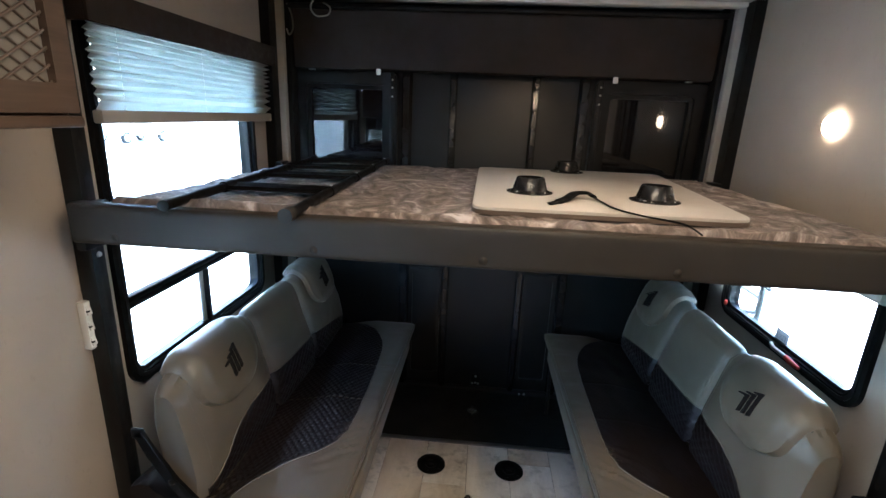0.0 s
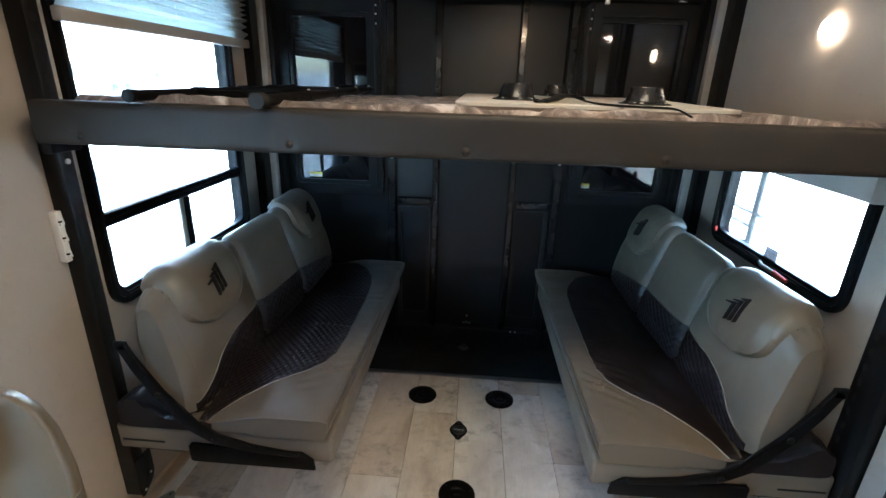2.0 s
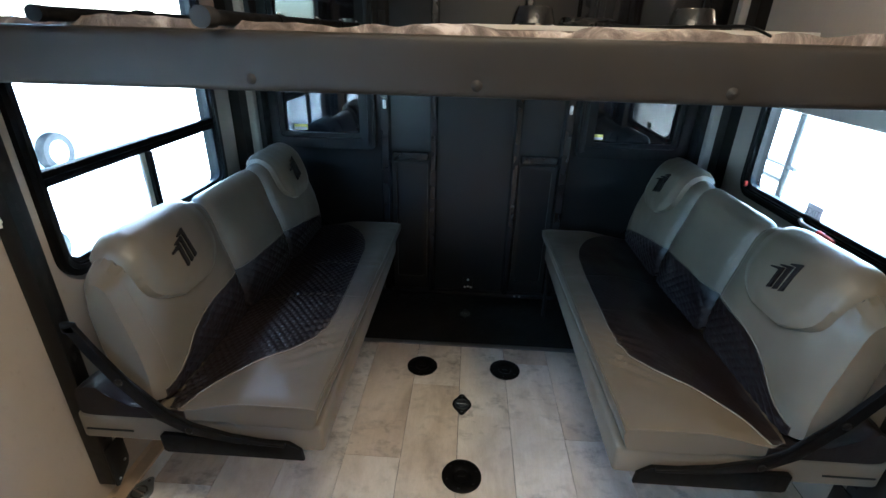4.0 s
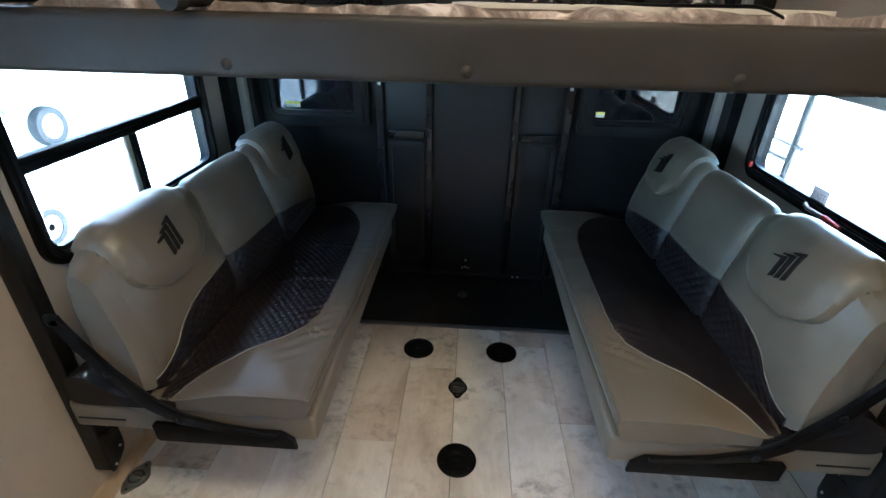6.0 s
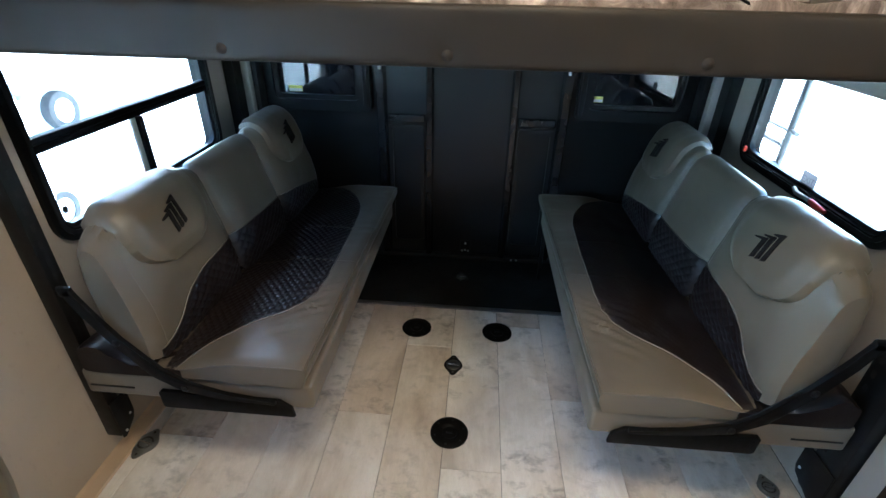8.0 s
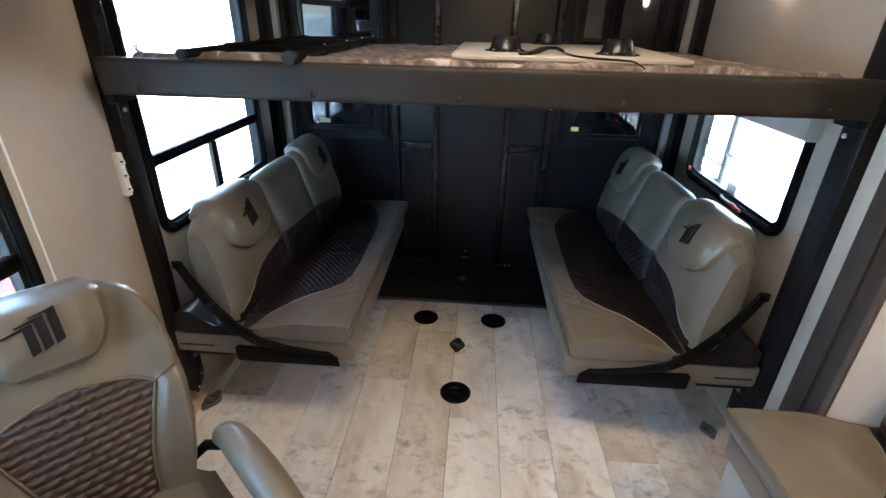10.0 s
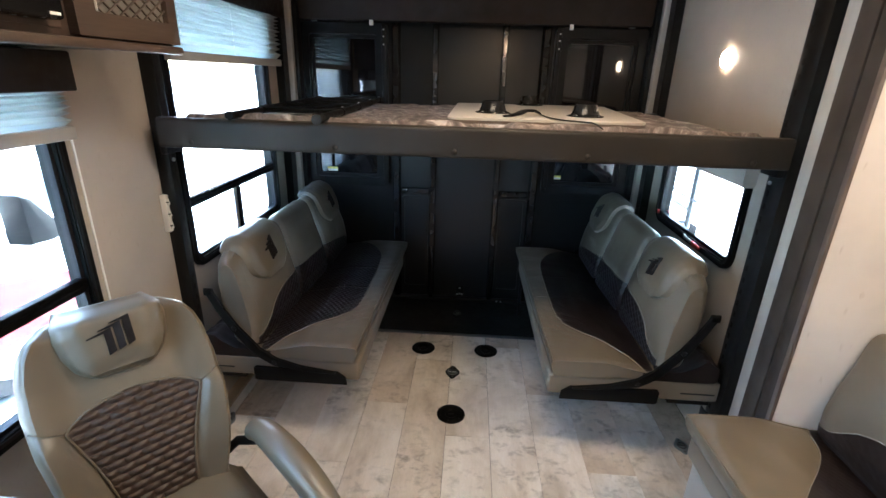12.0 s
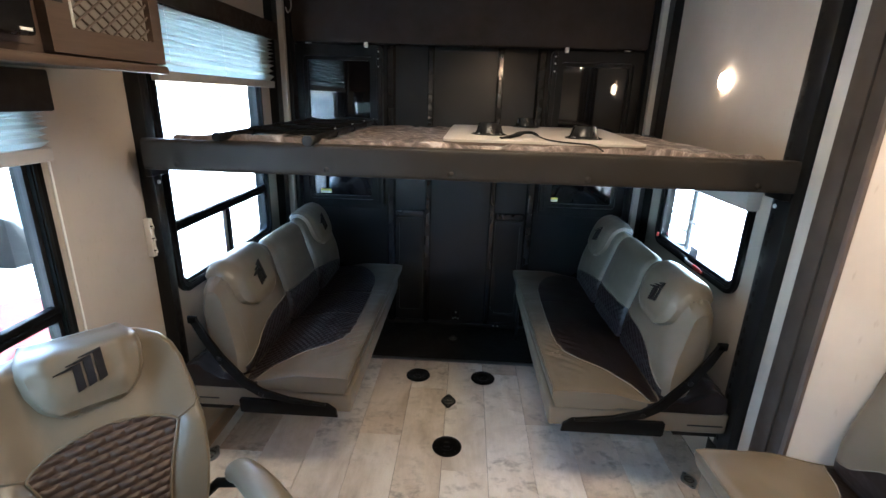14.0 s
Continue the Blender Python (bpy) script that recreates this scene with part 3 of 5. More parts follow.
def side_window(name, X, s, hole, label, rails):
    """A black framed trailer window set through the wall. s: the side (-1 left, 1 right)."""
    y0, z0, y1, z1 = hole
    w = thing(name, label, "window", kind="structure")
    a, b = sorted((X - s * 0.016, X + s * 0.022))
    part("window_frame", ring(rounded(y0 - 0.024, z0 - 0.024, y1 + 0.024, z1 + 0.024, 0.075), rounded(y0 + 0.012, z0 + 0.012, y1 - 0.012, z1 - 0.012, 0.05), "x", a, b), M_BLACK, w)
    a, b = sorted((X - s * 0.0161, X - s * 0.020))
    part("frame_bead", ring(rounded(y0 - 0.006, z0 - 0.006, y1 + 0.006, z1 + 0.006, 0.06), rounded(y0 + 0.006, z0 + 0.006, y1 - 0.006, z1 - 0.006, 0.055), "x", a, b), M_RAIL, w, "raised bead round the frame")
    a, b = sorted((X + s * 0.0225, X + s * 0.056))
    part("reveal_liner", ring(rounded(y0 + 0.0005, z0 + 0.0005, y1 - 0.0005, z1 - 0.0005, 0.045), rounded(y0 + 0.004, z0 + 0.004, y1 - 0.004, z1 - 0.004, 0.042), "x", a, b), M_BLACK, w)
    a, b = sorted((X - s * 0.004, X + s * 0.020))
    part("sash", ring(rounded(y0 + 0.010, z0 + 0.010, y1 - 0.010, z1 - 0.010, 0.05), rounded(y0 + 0.026, z0 + 0.026, y1 - 0.026, z1 - 0.026, 0.035), "x", a, b), M_RAIL, w)
    for lo, hi in rails:
        a, b = sorted((X - s * 0.010, X + s * 0.018))
        part("mullion", box((a, lo[0], lo[1]), (b, hi[0], hi[1]), 0.005), M_BLACK, w)
    a, b = sorted((X + s * 0.008, X + s * 0.012))
    p = part("pane", prism(rounded(y0 + 0.02, z0 + 0.02, y1 - 0.02, z1 - 0.02, 0.04), "x", a, b), M_GLASS, w, "clear window glass")
    p.visible_shadow = False
    return w


w1 = side_window("window_1", XL, -1, WL, "black framed side window with slider below", [((1.562, 1.034), (2.473, 1.057)), ((1.562, 1.0572), (2.473, 1.079)), ((2.0, 0.797), (2.027, 1.0335))])
side_window("window_2", XL, -1, WN, "black framed side window with blind half drawn", [((-0.74, 0.928), (0.964, 0.952)), ((-0.74, 0.9522), (0.964, 0.974))])
part("slider_stile", box((XL - 0.014, 1.975, 0.80), (XL - 0.002, 1.9995, 1.0335), 0.003), M_STRIP, w1, "grey aluminium slider stile")
wr = side_window("window_3", XR, 1, WR, "black framed emergency exit window", [])
ex = part("exit_label", box((XR + 0.0045, 2.005, 0.868), (XR + 0.0065, 2.085, 0.924)), M_STICKER, wr, "white exit sticker on the glass")
lettering("EXIT", 0.032, M_VGREY, pose(XR + 0.0035, 2.045, 0.896, 90, 0, -90), wr)
part("corner_latch", box((XR - 0.026, 2.437, 0.872), (XR - 0.012, 2.449, 0.896), 0.004), M_RED, wr, "red corner latch")
part("latch_bar", tube([(XR - 0.02, 2.06, 0.862), (XR - 0.03, 2.03, 0.858), (XR - 0.03, 1.95, 0.858), (XR - 0.022, 1.93, 0.858)], 0.008, 10), M_STEEL, wr, "steel escape latch")
part("latch_grip", tube([(XR - 0.03, 1.945, 0.860), (XR - 0.035, 1.91, 0.858), (XR - 0.03, 1.87, 0.855)], [0.01, 0.011, 0.007], 12), M_RED, wr, "red escape latch grip")


def pleated(name, x, y0, y1, z0, z1, n, depth, label, cat="blind", droop=0.0):
    """A pleated fabric shade with head and bottom rails."""
    sh = thing(name, label, cat)
    nz = n * 2

    def fn(u, v):
        k = round(v * nz)
        squeeze = v ** 0.72
        z = z0 + (z1 - z0) * squeeze
        wob = 0.004 * math.sin(u * 9 + k) + 0.002 * math.sin(u * 31 + k * 2)
        ends = 0.007 * (1 if k % 2 else -1) * (abs(u - 0.5) > 0.485)
        return Vector((x + (depth if k % 2 else -depth) + wob, y0 + (y1 - y0) * u + ends * (1 if u > 0.5 else -1), z - droop * u + 0.0015 * math.sin(u * 14 + k)))
    part("pleated_fabric", sheet(fn, 44, nz), M_BLIND, sh, smooth=False)
    part("bottom_rail", box((x - 0.016, y0 - 0.004, z0 - 0.035 - droop * 0.5), (x + 0.016, y1 + 0.004, z0 + 0.002 - droop * 0.5), 0.005), M_STRIP, sh)
    for f in (0.1, 0.5, 0.88):
        part("lift_cord", tube([(x, y0 + (y1 - y0) * f, z0), (x, y0 + (y1 - y0) * f, z1)], 0.0012, 6), M_WHITE, sh)
    return sh


pleated("pleated_blind", XL + 0.045, 1.52, 2.60, 1.665, 1.90, 10, 0.013, "pale pleated fabric blind half raised in the window")
def valance(y0, y1, z0, z1, deep, label):
    v = thing("blind_valance", label, "valance")
    part("face", box((XL + deep - 0.014, y0, z0), (XL + deep, y1, z1), 0.005), M_HEADER, v)
    part("top_board", box((XL + 0.001, y0 + 0.002, z1 - 0.016), (XL + deep - 0.0145, y1 - 0.002, z1 - 0.002), 0.002), M_HEADER, v)
    for y in (y0 + 0.002, y1 - 0.016):
        part("end_cap", box((XL + 0.001, y, z0 + 0.002), (XL + deep - 0.0145, y + 0.014, z1 - 0.0165), 0.002), M_HEADER, v)


valance(1.50, 2.655, 1.895, 1.985, 0.075, "dark padded valance above the window blind")
pleated("pleated_blind", XL + 0.045, -0.8, 0.995, 1.435, 1.54, 6, 0.010, "pale pleated fabric blind partly lowered over the near window")
valance(-0.84, 0.985, 1.535, 1.638, 0.105, "dark padded valance box above the near window")
solo("rolled_blind", prism(rounded(XR - 0.055, 1.212, XR - 0.002, 1.30, 0.012), "y", 1.60, 2.50, 0.003), M_STRIP, "grey gathered blind pushed up under the bunk", "blind")

# wall lamp
lamp = thing("wall_lamp", "round warm-lit lamp on the cream wall", "lamp")
part("lamp_base", lathe([(0.037, 0.0), (0.037, -0.008), (0.036, -0.0122), (0.034, -0.0122)], (XR, 2.05, 1.712), "x", 40), M_WHITE, lamp)
part("lens", lathe([(0.041, -0.0), (0.041, -0.0125), (0.036, -0.019), (0.02, -0.024), (0.0, -0.026)], (XR, 2.05, 1.712), "x", 40), M_LAMP, lamp, "glowing warm lens")
# two added fill lights behind the view, their fixtures unseen
for x, y in ((-0.35, -0.75), (0.45, -0.75)):
    cl = thing("ceiling_light", "unseen warm fill light added on the ceiling", "lamp", group="ceiling lights")
    part("bezel", lathe([(0.075, 0.0), (0.075, -0.006), (0.07, -0.011), (0.058, -0.012)], (x, y, ZC), "z", 36), M_WHITE, cl)
    part("lens", lathe([(0.06, -0.011), (0.05, -0.016), (0.0, -0.019)], (x, y, ZC), "z", 36), M_CFILL, cl)

# added fill light over the bunk to warm the upper walls, fixture unseen
cl = thing("ceiling_light", "unseen warm fill light added above the bunk", "lamp")
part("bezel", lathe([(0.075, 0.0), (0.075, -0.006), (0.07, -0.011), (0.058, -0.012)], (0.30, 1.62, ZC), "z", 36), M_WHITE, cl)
part("lens", lathe([(0.06, -0.011), (0.05, -0.016), (0.0, -0.019)], (0.30, 1.62, ZC), "z", 36), M_BFILL, cl)

# unseen frame modelled round the added ceiling fill lamp
cp = thing("ceiling_light", "unseen frame added round the ceiling fill lamp", "lamp")
part("frame", ring(rounded(-0.39, 0.57, 0.49, 0.91, 0.02), rounded(-0.36, 0.60, 0.46, 0.88, 0.01), "z", ZC - 0.016, ZC), M_WHITE, cp)
for y in (-0.5, 0.62):
    cl = thing("ceiling_light", "round flush warm light in the slide-out ceiling", "lamp", group="slide-out lights")
    part("bezel", lathe([(0.06, 0.0), (0.06, -0.006), (0.055, -0.011), (0.045, -0.012)], (1.50, y, 2.051), "z", 36), M_WHITE, cl)
    part("lens", lathe([(0.048, -0.011), (0.04, -0.016), (0.0, -0.019)], (1.50, y, 2.051), "z", 36), M_SLAMP, cl)

# light switch plate
sw = thing("light_switch", "white rocker switch plate on the wall edge", "switch")
part("plate", box((XL, 1.386, 0.985), (XL + 0.024, 1.407, 1.135), 0.003), M_WHITE, sw)
for z in (1.012, 1.06, 1.108):
    part("rocker", prism([(XL + 0.023, z - 0.014), (XL + 0.031, z - 0.012), (XL + 0.025, z + 0.014), (XL + 0.023, z + 0.014)], "y", 1.389, 1.403), M_WHITE, sw)
    part("rocker_gap", box((XL + 0.0238, 1.3885, z - 0.004), (XL + 0.0295, 1.396, z + 0.001)), M_BLACK, sw)

# ---------------------------------------------------------------- bunk on its lift
bunk = thing("lift_bunk", "raised platform bunk with padded taupe vinyl edge", "bed")
BY0, BY1, BX0, BX1, BZ0, BZ1 = 1.33, 2.70, -1.095, 1.115, 1.33, 1.437


def pad(u, v):
    """Padded front edge: a rounded section, sunk at the buttons."""
    x = BX0 + (BX1 - BX0) * v
    a = 2 * math.pi * u
    cy, cz, ry, rz = BY0 + 0.028, (BZ0 + BZ1) / 2, 0.03, (BZ1 - BZ0) / 2
    p = 0.32
    y = cy + ry * math.copysign(abs(math.cos(a)) ** p, math.cos(a))
    z = cz + rz * math.copysign(abs(math.sin(a)) ** p, math.sin(a))
    dip = sum(math.exp(-((x - b) / 0.02) ** 2 - ((z - 1.353) / 0.02) ** 2) for b in (-0.978, -0.451, -0.025, 0.437, 0.996))
    if y < cy:
        y += 0.006 * dip + 0.0012 * math.sin(x * 23) * math.sin(z * 60)
    return Vector((x, y, z))


part("front_pad", sheet(pad, 40, 240, close_u=True, caps=True), M_BUNK, bunk, "taupe vinyl padded edge")
part("platform", box((BX0 + 0.01, BY0 + 0.058, BZ0 + 0.01), (BX1 - 0.01, BY1, BZ0 + 0.06), 0.004), M_MAT, bunk, "black underside platform")
for x in (-0.978, -0.451, -0.025, 0.437, 0.996):
    part("button", lathe([(0.011, 0.006), (0.011, 0.0), (0.008, -0.003), (0.0, -0.0045)], (x, BY0 + 0.003, 1.353), "y", 20), M_BUNK, bunk, "covered upholstery button")
for s, X in ((-1, XL), (1, XR)):
    a, b = sorted((X - s * 0.057, X - s * 0.085))
    part("lift_bracket", box((a, 1.36, 1.30), (b, 1.46, 1.425), 0.004), M_RAIL, bunk)
    a, b = sorted((X - s * 0.052, X - s * 0.09))
    part("lift_bracket", box((a, 2.63, 1.31), (b, 2.72, 1.425), 0.004), M_RAIL, bunk)
    part("side_beam", box((min(X - s * 0.075, X - s * 0.10), 1.40, 1.345), (max(X - s * 0.075, X - s * 0.10), 2.69, 1.40), 0.003), M_RAIL, bunk)

# plush blanket over the thin mattress
MX0, MX1, MY0, MY1, MZ = -1.03, 1.05, 1.347, 2.69, 1.432


def blanket(u, v):
    x, y = MX0 + (MX1 - MX0) * u, MY0 + (MY1 - MY0) * v
    edge = min(u * (MX1 - MX0), (1 - u) * (MX1 - MX0), v * (MY1 - MY0), (1 - v) * (MY1 - MY0))
    fall = 1 - smooth01(edge / 0.035)
    p = Vector((x * 3.2, y * 3.2, 0.3))
    w = noise.fractal(p, 0.8, 2.1, 4) * 0.006
    w += 0.013 * abs(noise.noise(Vector((x * 7 + 2 * noise.noise(p), y * 3.5, 1.7)))) + 0.0035 * noise.noise(Vector((x * 26, y * 20, 4)))
    w += 0.022 * math.exp(-((y - 1.385) / 0.03) ** 2) * (0.8 + 0.3 * noise.noise(Vector((x * 12, 0, 6))))
    rag = 0.012 * noise.noise(Vector((x * 9, y * 9, 9)))
    dx = (0.5 - u) * 0.02 * fall
    return Vector((x + dx, y + rag * fall, MZ + w * (1 - 0.6 * fall) - 0.024 * fall))


mattress = thing("bunk_mattress", "thin bunk mattress under a crumpled taupe plush blanket", "mattress")
part("blanket", sheet(blanket, 240, 150), M_PLUSH, mattress, "crumpled silvery taupe plush blanket")
part("mattress_core", box((MX0 + 0.015, MY0 + 0.012, BZ0 + 0.062), (MX1 - 0.015, MY1 - 0.01, MZ - 0.018), 0.01), M_PLUSH, mattress)

# ladder lying on the bunk
ladder = thing("bunk_ladder", "black metal bunk ladder lying on the blanket", "ladder")
LZ = 1.455
La0, La1 = Vector((-0.80, 1.285, LZ)), Vector((-0.875, 2.56, LZ + 0.004))
Lb0, Lb1 = Vector((-0.485, 1.262, LZ)), Vector((-0.53, 2.66, LZ + 0.004))
for p, q in ((La0, La1), (Lb0, Lb1)):
    part("rail", tube([p, q], 0.0128, 16), M_BLACK, ladder)
part("end_cap", tube([Lb0 + Vector((0.001, -0.014, 0)), Lb0 + Vector((0, 0.022, 0))], 0.0175, 18), M_MAT, ladder, "dark rubber end cap")
part("end_cap", tube([La0 + Vector((0.001, -0.004, 0)), La0 + Vector((-0.003, 0.02, 0))], 0.0140, 16), M_BLACK, ladder)
for f in (0.26, 0.5, 0.72, 0.93):
    p, q = La0.lerp(La1, f), Lb0.lerp(Lb1, f)
    d = (La1 - La0).normalized()
    def tread(u, v, w, p=p, q=q, d=d):
        c = p.lerp(q, 0.03 + 0.94 * u)
        return c + d * ((v - 0.5) * 0.085) + Vector((0, 0, 0.008 - w - 0.008 * math.sin(math.pi * v)))
    part("tread", shell(tread, 8, 6, 0.012), M_BLACK, ladder)
    part("tread_bracket", tube([p - d * 0.03, p + d * 0.03], 0.0165, 14), M_BLACK, ladder)
    part("tread_bracket", tube([q - d * 0.022, q + d * 0.022], 0.0160, 14), M_BLACK, ladder)
    part("rivet", lathe([(0.005, 0), (0.004, 0.003), (0, 0.004)], q + Vector((0, 0, 0.0155)), "z", 10), M_BOLT, ladder)

# stowed table top with its three leg sockets, and a strap
tz = MZ + 0.021
top = thing("stowed_table_top", "white laminate table top lying upside down on the blanket", "table top")
outline = []
for px, py, r in ((-0.063, 1.485, 0.05), (0.685, 1.50, 0.06), (0.80, 2.60, 0.05), (0.36, 2.60, 0.02), (0.32, 2.55, 0.02), (-0.055, 2.55, 0.05)):
    outline.append((px, py, r))


def fillet(pts, n=5):
    out = []
    k = len(pts)
    for i in range(k):
        p, a, b = Vector(pts[i][:2]), Vector(pts[i - 1][:2]), Vector(pts[(i + 1) % k][:2])
        r = pts[i][2]
        pa, pb = p + (a - p).normalized() * r, p + (b - p).normalized() * r
        for j in range(n + 1):
            t = j / n
            q = (1 - t) ** 2 * pa + 2 * t * (1 - t) * p + t * t * pb
            out.append((q.x, q.y))
    return out


part("table_panel", prism(fillet(outline), "z", tz - 0.003, tz + 0.006, 0.0015), M_BOARD, top)
part("edge_band", prism(fillet([(x + (0.002 if x > 0.3 else -0.002), y + (0.002 if y > 2 else -0.002), r) for x, y, r in outline]), "z", tz - 0.015, tz - 0.0031, 0.001), M_EDGE, top, "brown edge banding")
for x, y in ((0.12, 1.80), (0.355, 2.50), (0.505, 1.745)):
    sk = part("leg_socket", lathe([(0.076, 0.0), (0.076, 0.003), (0.064, 0.006), (0.057, 0.010), (0.046, 0.046), (0.043, 0.050), (0.037, 0.050), (0.037, 0.03), (0.0, 0.03)], (x, y, tz + 0.006), "z", 40), M_TV, top, "black cone-shaped table leg socket")
    for k in range(4):
        a = radians(45 + 90 * k)
        part("socket_screw", lathe([(0.006, 0.0), (0.005, 0.003), (0.0, 0.004)], (x + 0.062 * math.cos(a), y + 0.062 * math.sin(a), tz + 0.0095), "z", 10), M_BOLT, sk)
strap = [(0.161, 1.575, tz + 0.009), (0.22, 1.66, tz + 0.011), (0.25, 1.70, tz + 0.02), (0.295, 1.715, tz + 0.018), (0.318, 1.65, tz + 0.011), (0.334, 1.55, tz + 0.009), (0.375, 1.47, tz + 0.009), (0.425, 1.41, tz + 0.010), (0.455, 1.37, tz + 0.009), (0.475, 1.335, tz - 0.004)]


def spline(pts, n=8):
    out = []
    P = [Vector(p) for p in pts]
    for i in range(len(P) - 1):
        p0, p1, p2, p3 = P[max(i - 1, 0)], P[i], P[i + 1], P[min(i + 2, len(P) - 1)]
        for j in range(n):
            t = j / n
            out.append(0.5 * ((2 * p1) + (-p0 + p2) * t + (2 * p0 - 5 * p1 + 4 * p2 - p3) * t * t + (-p0 + 3 * p1 - 3 * p2 + p3) * t ** 3))
    out.append(P[-1])
    return out


st = thing("hold_down_strap", "black webbing strap lying over the table top", "strap")
part("webbing", tube(spline(strap[3:]), 0.007, 8, flat=0.35), M_BLACK, st)
part("strap_handle", tube(spline([(0.155, 1.565, tz + 0.0105), (0.185, 1.605, tz + 0.0115), (0.215, 1.64, tz + 0.016), (0.25, 1.70, tz + 0.024), (0.29, 1.72, tz + 0.024), (0.305, 1.69, tz + 0.018)]), [0.008] * 8 + [0.013] * 8 + [0.014] * 8 + [0.013] * 8 + [0.012] * 9, 10, flat=0.45), M_BLACK, st)

# ---------------------------------------------------------------- sofas
PROFILE = [(0.0, 0.400, 0.490), (0.2, 0.398, 0.575), (0.45, 0.420, 0.690), (0.7, 0.452, 0.800), (0.88, 0.474, 0.885), (0.96, 0.488, 0.922), (1.02, 0.508, 0.944),
           (1.1, 0.535, 0.954), (1.18, 0.562, 0.946), (1.25, 0.582, 0.918), (1.4, 0.600, 0.83), (1.7, 0.590, 0.66), (1.9, 0.545, 0.50), (2.0, 0.46, 0.468)]
PT = [p[0] for p in PROFILE]
PU = [p[1] for p in PROFILE]
PZ = [0.49 + (p[2] - 0.49) * 0.925 for p in PROFILE]


def mark_bar(j, k, at, hi, lo, reach=0.036, thick=0.0062, half=0.0082):
    """One of three nested chevron bars, mapped onto a cushion by at(point, lift)."""
    X, H, B = (-0.018 + 0.0215 * j) * k, (0.014 + 0.0125 * j) * k, (-0.045 + 0.005 * j) * k
    w, g, e = half * k, thick * k, (reach - 0.004 * j) * k
    pts = [(X - w - e, H - 0.25 * e), (X + w, H + 0.25 * 2 * w), (X + w, B + 0.006 * k), (X - w, B), (X - w, H - g), (X - w - e, H - 0.25 * e - g * 0.5)]
    bars = bmesh.new()
    up, dn = [bars.verts.new(at(p, hi)) for p in pts], [bars.verts.new(at(p, lo)) for p in pts]
    for q in ((0, 1, 4, 5), (1, 2, 3, 4)):
        bars.faces.new([up[i] for i in q])
        bars.faces.new([dn[i] for i in reversed(q)])
    for i in range(6):
        bars.faces.new((up[i], up[(i + 1) % 6], dn[(i + 1) % 6], dn[i]))
    return bars


